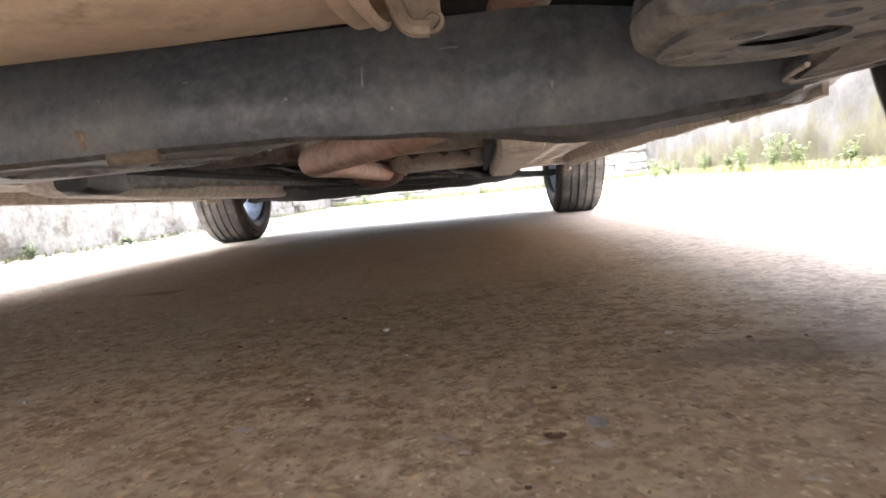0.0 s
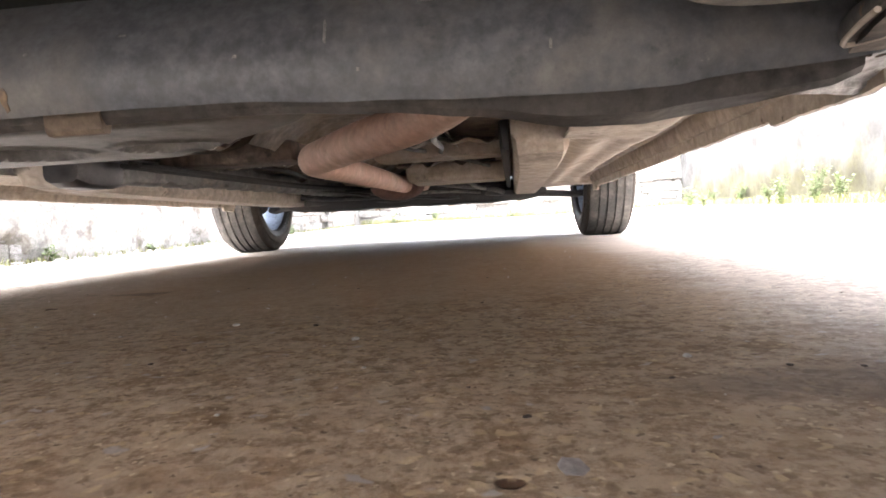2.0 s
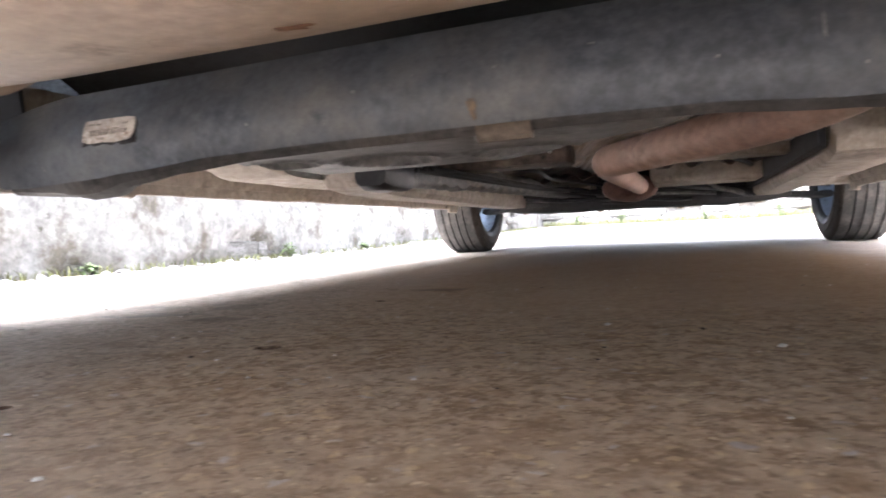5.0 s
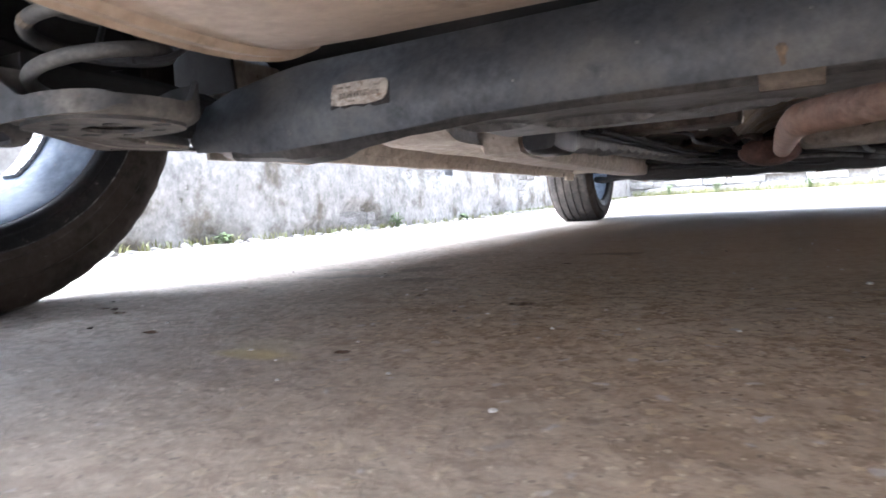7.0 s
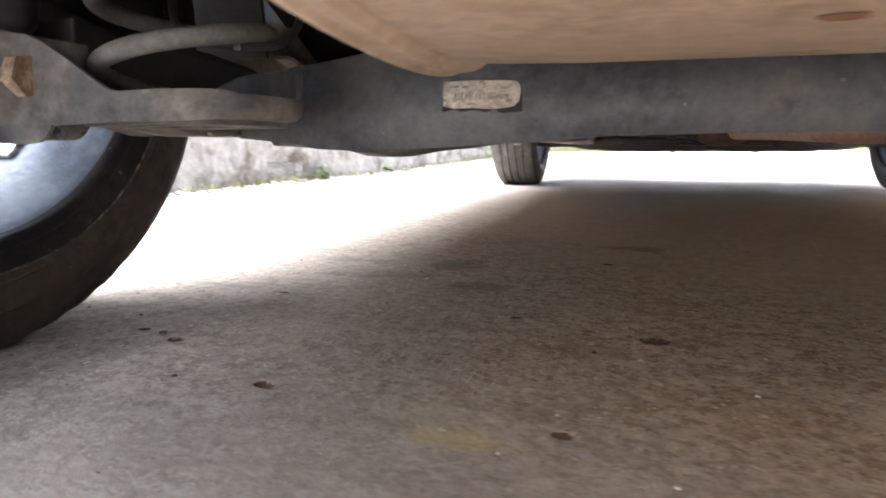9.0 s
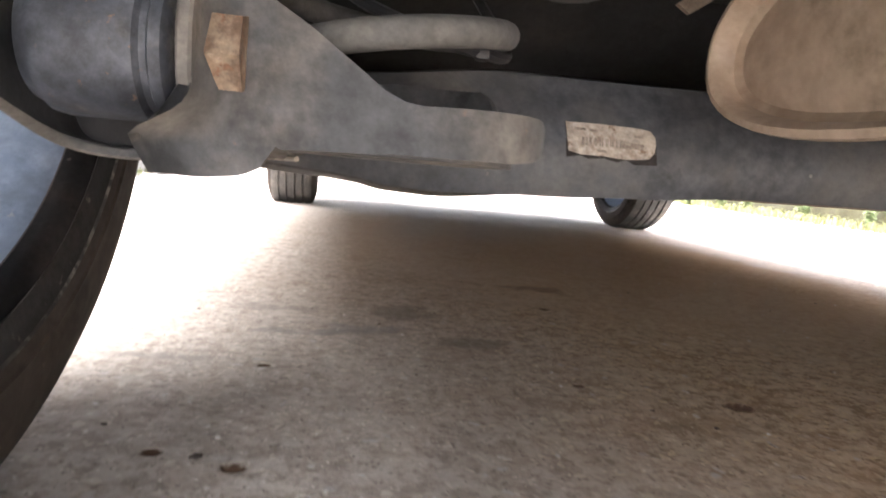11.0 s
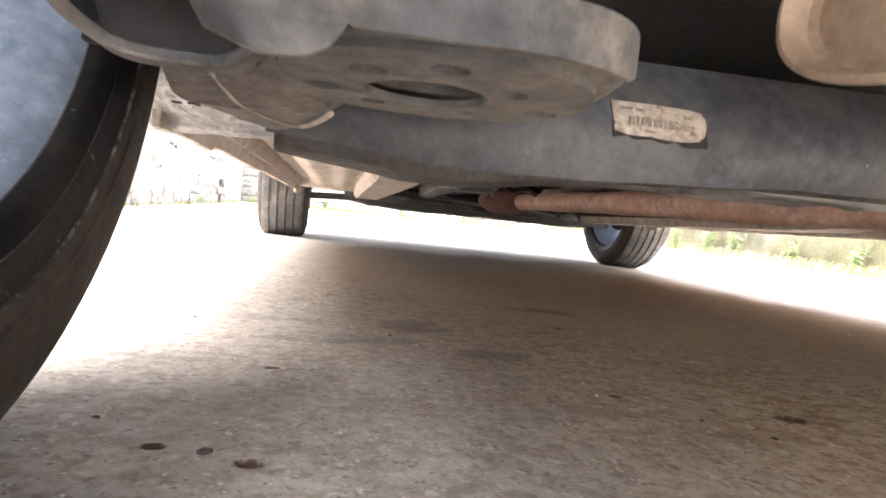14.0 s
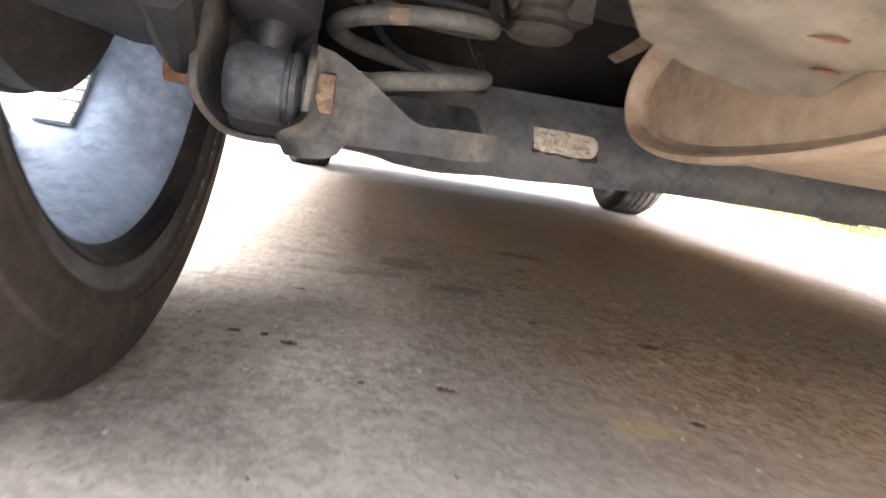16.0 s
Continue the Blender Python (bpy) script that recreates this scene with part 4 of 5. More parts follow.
# ---- wheels ----
def tyre_mesh(R=0.293, segs=150):
    h = 0.095
    prof = [(-0.072, 0.1955, 0), (-0.081, 0.197, 0), (-0.0875, 0.2025, 0), (-0.0884, 0.2045, 0), (-0.0903, 0.2058, 0), (-0.0899, 0.2074, 0), (-0.0925, 0.214, 0), (-0.0948, 0.2208, 0), (-0.0962, 0.222, 0), (-0.0972, 0.2285, 0), (-0.0988, 0.2298, 0), (-0.0982, 0.2315, 0), (-0.0985, 0.236, 0), (-0.0982, 0.2475, 0), (-0.0975, 0.252, 0), (-0.0945, 0.254, 0),
            (-0.0925, 0.268, 0), (-0.087, 0.279, 2), (-0.0795, 0.2855, 2), (-0.07, 0.2893, 2)]
    for gx_ in (-0.047, -0.016, 0.016, 0.047):
        prof += [(gx_ - 0.0045, 0.2905 + 0.0022 * (1 - abs(gx_) / 0.05), 1), (gx_ - 0.0035, 0.2845, 0), (gx_ + 0.0035, 0.2845, 0), (gx_ + 0.0045, 0.2905 + 0.0022 * (1 - abs(gx_) / 0.05), 1)]
    prof += [(-x, r, k) for x, r, k in prof[:20][::-1]]
    bm = bmesh.new()
    vs = []
    for i in range(segs):
        a = 2 * math.pi * i / segs
        row = []
        for x, r, k in prof:
            q = a - 0.06 * math.copysign(1, x) * (abs(x) / 0.09 if k else 0)
            cut = 0.0014 if (k == 2 and abs(x) < 0.082 and i % 3 == 0) or (k == 1 and abs(x) > 0.03 and i % 5 == 0) else 0.0
            rr = (r - cut) * R / 0.293
            row.append(bm.verts.new((x, rr * math.cos(q), rr * math.sin(q))))
        vs.append(row)
    n = len(prof)
    for i in range(segs):
        a, b = vs[i], vs[(i + 1) % segs]
        for j in range(n - 1):
            f = bm.faces.new((a[j], a[j + 1], b[j + 1], b[j]))
            d = min(j, n - 2 - j)
            f.material_index = 1 if d >= 18 else 3 if d == 7 else 2 if d > 7 else 0
    return bm


def rim_mesh():
    barrel = lathe_x([(-0.078, 0.199), (-0.0755, 0.1955), (-0.066, 0.1915), (-0.052, 0.1875), (-0.036, 0.183), (-0.018, 0.179), (0.0, 0.1768),
                      (0.03, 0.176), (0.05, 0.178), (0.07, 0.186), (0.08, 0.196), (0.087, 0.204), (0.089, 0.200), (0.08, 0.19), (0.06, 0.183), (0.04, 0.181), (0.0, 0.181), (-0.03, 0.187), (-0.06, 0.196)], 0, 0, 96)
    for f in barrel.faces:
        if f.calc_center_median().x < -0.074:
            f.material_index = 1                 # brake-dusted flange
    return barrel


def spokes_mesh():
    bms = [lathe_x([(0.03, 0.001), (0.03, 0.05), (0.035, 0.066), (0.07, 0.062), (0.076, 0.03), (0.076, 0.001)], 0, 0, 36)]
    for k in range(5):
        a = 2 * math.pi * k / 5 + 0.47
        rings = []
        for r, wd, d0, d1 in ((0.05, 0.036, 0.036, 0.068), (0.1, 0.038, 0.042, 0.072), (0.15, 0.044, 0.046, 0.078), (0.182, 0.056, 0.046, 0.082)):
            rings.append([(x, r * math.cos(a) - v * math.sin(a), r * math.sin(a) + v * math.cos(a)) for x, v in ((d0, -wd * 0.6), (d0, wd * 0.6), (d1 - 0.006, wd), (d1, wd * 0.8), (d1, -wd * 0.8), (d1 - 0.006, -wd))])
        bms.append(ringed(rings))
    return join_bm(*bms)


def wheel(cx, cy, s, steer, weights, rear):
    """s: -1 for a left wheel; the mesh's -x side is the inner face of a right wheel."""
    m = Matrix.Translation((cx, cy, 0.2885)) @ Matrix.Rotation(radians(steer), 4, "Z") @ Matrix.Rotation(0.4 * cx, 4, "X")
    flip = Matrix.Diagonal((-1, 1, 1, 1)) if s < 0 else Matrix.Identity(4)

    def put_bm(bm):
        bm.transform(m @ flip)
        return bm
    hub = part("wheel", put_bm(rim_mesh()), [M_RIM, M_ALLOY], car, "blue-grey alloy wheel seen from its inner side")
    part("tyre", put_bm(tyre_mesh()), [M_RUBBER, M_TREAD, M_BROWN, M_SCUFF], hub, "worn dusty black tyre")
    part("spokes", put_bm(spokes_mesh()), M_ALLOY, hub)
    if rear:
        drum = lathe_x([(-0.055, 0.001), (-0.055, 0.045), (-0.052, 0.07), (-0.04, 0.092), (-0.034, 0.102), (-0.03, 0.106), (-0.012, 0.1065), (-0.01, 0.11), (0.008, 0.111), (0.012, 0.108), (0.024, 0.1), (0.03, 0.08), (0.03, 0.001)], 0, 0, 64)
        part("brake_drum", put_bm(drum), M_IRON, hub, "rusty dark brake drum")
    else:
        disc = lathe_x([(-0.03, 0.001), (-0.03, 0.12), (-0.027, 0.122), (-0.015, 0.122), (-0.012, 0.12), (0.03, 0.07), (0.03, 0.001)], 0, 0, 48)
        part("brake_disc", put_bm(disc), M_IRON, hub, "dark brake disc")
    if weights:
        for k in range(7):
            a = radians(-47 + 4.2 * k)
            b = rbox(0.004, 0.034, 0.1715, 0.1768, -0.0057, 0.0057, 0.0008, 1)
            b.transform(Matrix.Rotation(a, 4, "X"))
            b.transform(Matrix.Translation((cx, cy, 0.2885)) @ flip)
            part("balance_weight", b, M_LEAD, hub)


wheel(-0.741, -0.043, -1, 0, True, True)
wheel(0.787, -0.05, 1, 0, False, True)
wheel(-0.738, 2.53, -1, 1.5, False, False)
wheel(0.785, 2.53, 1, 1.5, False, False)


# ---- exhaust ----
def oval(cy, cz, ay, az, e, k, n=56):
    a = 2 * math.pi * k / n
    c, s = math.cos(a), math.sin(a)
    y, z = ay * math.copysign(abs(c) ** e, c), az * math.copysign(abs(s) ** e, s)
    t = radians(-4)
    return cy + y * math.cos(t) - z * math.sin(t), cz + y * math.sin(t) + z * math.cos(t)


def muffler_body():
    rings = []
    for x, g in ((-0.278, -0.002), (-0.269, -0.001), (-0.265, -0.006), (-0.2, -0.004), (-0.1, -0.0035), (0.0, -0.003), (0.1, -0.0035), (0.2, -0.004), (0.313, -0.006), (0.317, -0.001), (0.326, -0.002)):
        rings.append([(x, *oval(-0.122, 0.2705, 0.198 + g, 0.0615 + g, 0.86, k)) for k in range(56)])
    return ringed(rings, caps=False)


def muffler_end(x, s):
    """Dished end cap inside a rolled rim."""
    rings = []
    for dx, g in ((0.0, -0.002), (-0.003, 0.001), (-0.006, 0.0), (-0.007, -0.004), (-0.004, -0.007), (0.007, -0.009), (0.01, -0.014), (0.008, -0.022), (0.0065, -0.035), (0.006, -0.058)):
        rings.append([(x + s * dx, *oval(-0.122, 0.2705, 0.198 + g, 0.0615 + g, 0.86, k)) for k in range(56)])
    bm = ringed(rings, caps=False)
    bm.verts.ensure_lookup_table()
    bm.faces.new(bm.verts[-56:])
    return bm


muffler = part("muffler", muffler_body(), M_MUFF, car, "tan dust-coated oval steel muffler with a rust spot")
part("end_cap", muffler_end(-0.278, 1), M_MUFF, muffler, "dished muffler end with rolled rim")
part("end_cap", muffler_end(0.326, -1), M_MUFF, muffler, "dished muffler end with rolled rim")


def muffler_low(x, y):
    """Height of the muffler's underside."""
    return 0.2705 - 0.058 * max(0.0, 1 - (abs(y + 0.122) / 0.194) ** 2.33) ** (1 / 2.33) - 0.07 * (y + 0.122)


def rust_patch(cx, cy, r, seed):
    bm = bmesh.new()
    c = bm.verts.new((cx, cy, muffler_low(cx, cy) - 0.002))
    ring = []
    for k in range(48):
        a = 2 * math.pi * k / 48
        q = r * (0.72 + 0.45 * noise.noise((math.cos(a) * 1.5, math.sin(a) * 1.5, seed)) + 0.3 * noise.noise((math.cos(a) * 6, math.sin(a) * 6, seed)))
        x, y = cx + 1.3 * q * math.cos(a), cy + 0.8 * q * math.sin(a)
        ring.append(bm.verts.new((x, y, muffler_low(x, y) - 0.0008)))
    for a, b in zip(ring, ring[1:] + ring[:1]):
        bm.faces.new((c, a, b))
    return bm


part("rust_patch", rust_patch(0.021, -0.009, 0.011, 4.0), M_RUST, muffler, "brown rust spot")
part("rust_patch", rust_patch(-0.099, -0.121, 0.009, 1.0), M_RUST, muffler, "brown rust spot")

tail = tube([(0.07, 1.84, 0.215), (0.075, 1.45, 0.21), (0.081, 1.05, 0.205), (0.09, 0.81, 0.2), (0.1, 0.74, 0.199), (0.133, 0.685, 0.199), (0.208, 0.58, 0.201), (0.318, 0.445, 0.207),
             (0.388, 0.33, 0.23), (0.425, 0.22, 0.283), (0.432, 0.1, 0.312), (0.42, -0.03, 0.29), (0.375, -0.11, 0.268), (0.322, -0.12, 0.266)], 0.0255, 20, 8)
pipe = part("exhaust_pipe", tail, M_PIPE, car, "pinkish-brown rusted exhaust pipe with a bend")
rings = []
for y, ax, az in ((1.77, 0.03, 0.028), (1.78, 0.06, 0.036), (1.795, 0.08, 0.042), (1.84, 0.088, 0.045), (1.88, 0.086, 0.044), (1.92, 0.078, 0.04), (1.98, 0.06, 0.032), (2.04, 0.03, 0.026)):
    rings.append([(0.035 + ax * math.cos(2 * math.pi * k / 28), y, 0.213 + az * math.sin(2 * math.pi * k / 28)) for k in range(28)])
part("flange", ringed(rings), M_FLANGE, pipe, "dark rusty exhaust flange")
part("front_pipe", tube([(0.045, 2.02, 0.218), (0.12, 2.13, 0.245), (0.18, 2.28, 0.32), (0.18, 2.43, 0.42)], 0.024, 14, 6), M_PIPE, pipe)


# hanger ear at the muffler's right end
def hanger():
    outline = [(0.328, 0.256), (0.338, 0.236), (0.343, 0.22), (0.348, 0.211), (0.358, 0.2105), (0.363, 0.217), (0.364, 0.256)]
    sheet = prism(outline, lambda u, v, d: (u, 0.016 + d, v), 0, 0.004, 0.001)
    rim = tube([(0.326, 0.012, 0.252), (0.337, 0.012, 0.23), (0.345, 0.012, 0.213), (0.357, 0.013, 0.2105)], 0.005, 8, 6)
    hole = lathe_x([(0.0, 0.0045), (0.0, 0.0065), (0.003, 0.0065), (0.003, 0.0045)], 0, 0, 16, closed=True)
    bmesh.ops.transform(hole, matrix=Matrix.Translation((0.3585, 0.0145, 0.214)) @ Matrix.Rotation(radians(-90), 4, "Z"), verts=hole.verts)
    return join_bm(sheet, rim, hole)


part("hanger", hanger(), M_STRAP, muffler, "dusty hanger ear with a hole")


def heat_shield():
    """Bent, ribbed sheet beside the muffler's left end."""
    edge = [(-0.43, -0.25, 0.285), (-0.405, -0.2, 0.272), (-0.375, -0.155, 0.263), (-0.34, -0.14, 0.256), (-0.3, -0.155, 0.2455), (-0.292, -0.19, 0.244), (-0.3, -0.235, 0.255), (-0.315, -0.29, 0.272)]
    far = [(-0.43, -0.36, 0.315), (-0.405, -0.36, 0.31), (-0.375, -0.36, 0.305), (-0.35, -0.36, 0.30), (-0.325, -0.36, 0.297), (-0.315, -0.36, 0.296), (-0.31, -0.36, 0.295), (-0.31, -0.37, 0.295)]
    rings = []
    for k in range(25):
        t = k / 24
        row = [Vector(a).lerp(Vector(b), t) for a, b in zip(edge, far)]
        rib = 0.007 * math.exp(-((t - 0.3) / 0.09) ** 2) + 0.006 * math.exp(-((t - 0.62) / 0.1) ** 2)
        rings.append([(p.x, p.y, p.z - rib) for p in row])
    bm = ringed(rings, close_ring=False, caps=False)
    bmesh.ops.solidify(bm, geom=bm.faces[:], thickness=0.003)
    return bm


shield = part("heat_shield", heat_shield(), M_SHIELD, car, "bent aluminised heat shield with rust streaks")
for rx, ry, rz, rr in ((-0.32, -0.224, 0.263, 0.008), (-0.309, -0.212, 0.2515, 0.005)):
    b = bmesh.new()
    bmesh.ops.create_icosphere(b, subdivisions=2, radius=1)
    b.transform(Matrix.LocRotScale((rx, ry, rz), Euler((0.3, -0.2, 0.4)), (rr, rr * 1.3, 0.0012)))
    part("rust_patch", rough_up(b, 0.0012, 110), M_RUST, shield, "brown rust streak")
part("shield_tab", prism([(-0.322, 0.272), (-0.308, 0.284), (-0.27, 0.325), (-0.255, 0.325), (-0.292, 0.282), (-0.312, 0.268)], lambda u, v, d: (u + 0.014, 0.075 + d - 0.8 * (v - 0.27), v + 0.018), 0, 0.004, 0.001),
     M_STRAP, car)


# ---- fuel tank ----
def fuel_tank():
    x0, x1, y0, y1 = -0.345, 0.25, 0.25, 0.585
    nx, ny = 84, 48
    bm = bmesh.new()
    grid = []
    for j in range(ny + 1):
        row = []
        for i in range(nx + 1):
            u, v = i / nx, j / ny
            y = y0 + (y1 - y0) * v
            right = min(x1, -0.02 + 0.27 * (y1 - y) / 0.235)          # the front right corner is cut off at a slant
            x = x0 + (max(right, -0.02) - x0) * u
            inset = min(x - x0, max(right, -0.02) - x, y - y0, y1 - y)
            z = 0.192 + 0.05 * (1 - min(1, inset / 0.06)) ** 2.2
            for cx, cy, rx, ry, dp in ((0.033, 0.437, 0.058, 0.036, 0.03), (-0.135, 0.425, 0.06, 0.05, 0.045), (-0.262, 0.38, 0.045, 0.035, 0.03)):
                q = math.hypot((x - cx) / rx, (y - cy) / ry)
                e = min(1, max(0, (q - 0.75) / 0.3))
                z += dp * (1 - e * e * (3 - 2 * e)) if q < 1.05 else (-0.002 if q < 1.25 else 0)
            row.append(bm.verts.new((x, y, z)))
        grid.append(row)
    for a, b in zip(grid, grid[1:]):
        for i in range(nx):
            bm.faces.new((a[i], b[i], b[i + 1], a[i + 1]))
    rim = [v for v in grid[0]] + [r[-1] for r in grid[1:]] + grid[-1][-2::-1] + [r[0] for r in grid[-2:0:-1]]
    top = [bm.verts.new((v.co.x * 0.97, 0.4 + (v.co.y - 0.4) * 0.8, 0.262)) for v in rim]
    for i in range(len(rim)):
        j = (i + 1) % len(rim)
        bm.faces.new((rim[i], rim[j], top[j], top[i]))
    bm.faces.new(top)
    return bm


tank = part("fuel_tank", fuel_tank(), M_TANK, car, "grey dusty fuel tank with pressed round recesses")


# ---- body: floor, rails, sills, shell ----
def floor_pan(s):
    def place(u, v):
        x, y = 0.475 + 0.215 * u, 0.39 + 1.8 * v
        z = 0.216 + 0.0035 * math.sin(u * 19) * (0.25 < v < 0.95) + 0.0012 * noise.noise((x * 60, y * 18, s + 3)) + 0.05 * max(0, 0.16 - v) / 0.16 + 0.004 * noise.noise((x * 9, y * 6, s))
        z -= 0.012 * max(0, v - 0.9) / 0.1
        z += 0.022 / (1 + math.exp(-(u - 0.74) * 40)) * (v < 0.96) + 0.012 * math.exp(-((v - 0.13) / 0.02) ** 2)
        return (CX + s * x, y, z)
    return sheet(40, 90, place, 0.004)


def frame_rail(s):
    """Boxed floor rail that ramps up at its rear end."""
    rings = []
    for y, z, x0, x1 in ((0.775, 0.275, 0.39, 0.48), (0.781, 0.25, 0.388, 0.484), (0.79, 0.215, 0.388, 0.486), (0.808, 0.194, 0.39, 0.488), (0.87, 0.186, 0.392, 0.488), (1.03, 0.182, 0.395, 0.49), (1.6, 0.178, 0.395, 0.49),
                         (2.0, 0.176, 0.395, 0.488), (2.18, 0.178, 0.395, 0.488)):
        b = 0.012
        rings.append([(CX + s * q, y, h) for q, h in ((x0 + b, z), (x1 - b, z), (x1 - 0.003, z + b), (x1, 0.29), (x0, 0.29), (x0 + 0.003, z + b))])
    return ringed(rings)


def sill(s):
    rings = []
    for k in range(261):
        y = 0.3 + 1.86 * k / 260
        up = 0.005
        j = 0.0035 * noise.noise((y * 6, s * 3, 0)) + 0.0014 * noise.noise((y * 31, s * 3, 4)) + 0.002 * max(0, noise.noise((y * 70, s, 9))) + (0.006 if y < 0.535 else 0.004 if 1.68 < y < 1.76 else 0)
        rings.append([(CX + s * (x + 0.008), y, z) for x, z in ((0.664, 0.225), (0.672, 0.205), (0.679, 0.2 + up), (0.681, 0.182 - j + up), (0.686, 0.181 - j + up), (0.688, 0.2 + up), (0.7, 0.203 + up), (0.79, 0.235 + up),
                                                 (0.868, 0.25 + up), (0.874, 0.33), (0.664, 0.33))])
    return ringed(rings)


for side in (-1, 1):
    part("floor_pan", floor_pan(side), M_TAN, car, "tan mud-dusted floor pan")
    part("frame_rail", frame_rail(side), M_TAN, car, "tan dusty boxed floor rail")
    part("sill", sill(side), M_TAN, car, "brown dusty sill with a pinch-weld seam")
    jack = rbox(CX + side * 0.692 - 0.006, CX + side * 0.692 + 0.006, 2.06, 2.15, 0.174, 0.205, 0.003, 1)
    part("jack_point", rough_up(jack, 0.003, 40), M_TAN, car)
    # arm bush bracket caked in mud
    def mud(u, v, s=side):
        y = 0.185 + 0.12 * v + 0.05 * u * v
        x = 0.592 + (0.064 + 0.05 * min(1, max(0, (y - 0.2) / 0.09))) * u
        z = 0.1865 + 0.03 * (1 - v) * (0.4 + u) + 0.0012 * noise.noise((x * 60, y * 60, 2)) + 0.0022 * max(0, noise.noise((x * 130, y * 130, 7))) * (0.1 < v < 0.75)
        z += 0.003 * (v < 0.9) + 0.05 * max(0, v - 0.97)
        return (CX + s * x, y, z)
    mount = part("arm_bracket", sheet(60, 70, mud, 0.006), M_MUD, car, "mud-caked axle arm bracket")
    # dark slivers imitate the shadow lines under peeling mud
    shadow_bits = []
    shadow_rnd = random.Random(17)
    for _ in range(34):
        u, v = shadow_rnd.uniform(0.2, 0.75), shadow_rnd.uniform(0.05, 0.6)
        x, y, z = mud(u, v)
        a_, ln, wd = shadow_rnd.uniform(-0.5, 0.9), shadow_rnd.uniform(0.003, 0.008), shadow_rnd.uniform(0.0009, 0.0018)
        b = bmesh.new()
        bmesh.ops.create_icosphere(b, subdivisions=2, radius=1)
        b.transform(Matrix.LocRotScale((x, y, z - 0.0064), Euler((0, 0, a_)), (ln, wd, 0.0014)))
        shadow_bits.append(rough_up(b, 0.0014, 260))
    part("mud_shadow_slivers", join_bm(*shadow_bits), M_DARKBIT, mount, "dark slivers standing for shadows under peeling mud")
    part("rear_rail", rbox(min(side * 0.49, side * 0.6), max(side * 0.49, side * 0.6), -0.6, 0.4, 0.375, 0.44, 0.012), M_GRIME, car)

part("rear_floor", sheet(40, 40, lambda u, v: (-0.66 + 1.32 * u, -0.62 + 0.98 * v, 0.385 + 0.012 * math.sin(u * 34) * (0.2 < v < 0.8) + 0.004 * noise.noise((u * 20, v * 20, 0))), 0.006),
     M_GRIME, car, "dark underseal-coated boot floor")
part("seat_riser", sheet(30, 10, lambda u, v: (-0.66 + 1.32 * u, 0.35 + 0.2 * v, 0.385 - 0.11 * v + 0.004 * noise.noise((u * 20, v * 20, 5))), 0.006), M_DARK, car)


def tunnel(u, v):
    x = -0.46 + 0.96 * u
    y = 0.57 + 1.62 * v
    z = 0.252 + 0.075 * math.exp(-((x - 0.1) / 0.17) ** 4) + 0.005 * math.sin(y * 26) * (abs(x - 0.1) > 0.2) + 0.004 * noise.noise((x * 12, y * 9, 1))
    return (x, y, z)


part("tunnel_floor", sheet(60, 80, tunnel, 0.005), M_TUNNEL, car, "grimy middle floor and exhaust tunnel, its brown deepened for shade")
part("tunnel_shield", sheet(24, 60, lambda u, v: (-0.035 + 0.34 * u, 0.81 + 1.3 * v, 0.318 - 0.075 * abs(2 * u - 1) ** 3 + 0.006 * noise.noise((u * 9, v * 26, 8))), 0.002), M_ALU, car,
     "crumpled aluminium tunnel heat shield")
part("cross_member", rbox(0.125, 0.41, 1.06, 1.15, 0.222, 0.262, 0.012), M_TAN, car)
part("cross_member", rbox(-0.36, 0.0, 0.93, 1.03, 0.222, 0.264, 0.012), M_TUNNEL, car)
part("cross_member", rough_up(rbox(0.115, 0.4, 1.54, 1.73, 0.203, 0.26, 0.02, 4), 0.004, 26), M_TAN, car)
for k, (x0, x1, y0, y1, z0) in enumerate(((0.155, 0.385, 0.91, 1.01, 0.236), (0.145, 0.375, 1.22, 1.32, 0.228), (-0.215, -0.005, 1.11, 1.2, 0.236), (-0.175, 0.025, 1.45, 1.54, 0.226), (-0.335, -0.075, 0.78, 0.87, 0.24))):
    lip = sheet(40, 8, lambda u, v, x0=x0, x1=x1, y0=y0, y1=y1, z0=z0, k=k: (x0 + (x1 - x0) * u, y0 + (y1 - y0) * v + 0.02 * noise.noise((u * 7, v * 2, k)),
                                                                             z0 + 0.02 * v * v + 0.009 * noise.noise((u * 11, v * 3, k + 5)) - 0.006 * math.sin(u * 22) * (1 - v)), 0.002)
    part("shield_edge", lip, M_ALU if k % 2 == 0 else M_TUNNEL, car, "crumpled heat shield edge")


# dark ribbed strip in place of the shaded gap between tunnel and rail
edge_rings = []
for k in range(70):
    y, rib = 0.8 + 1.3 * k / 69, 0.005 * (k % 2)
    edge_rings.append([(0.398 - rib, y, 0.204), (0.408, y, 0.2), (0.408, y, 0.285), (0.393, y, 0.285), (0.396 - rib, y, 0.235)])
part("rail_gap_shade", ringed(edge_rings), M_DARK, car, "dark ribbed strip standing for the shaded gap beside the floor rail", smooth=False)
part("parking_brake_cable", tube([(0.36, 0.32, 0.235), (0.34, 0.49, 0.215), (0.3, 0.67, 0.212), (0.28, 0.97, 0.23), (0.23, 1.3, 0.245)], 0.005, 8, 6), M_PLASTIC, car, "black parking brake cable")
for bx in (-0.265, -0.305):
    part("brake_line", tube([(bx, 0.65, 0.248), (bx + 0.01, 0.97, 0.246), (bx, 1.4, 0.247), (bx + 0.02, 2.0, 0.25)], 0.0035, 8, 5), M_DARK, car)


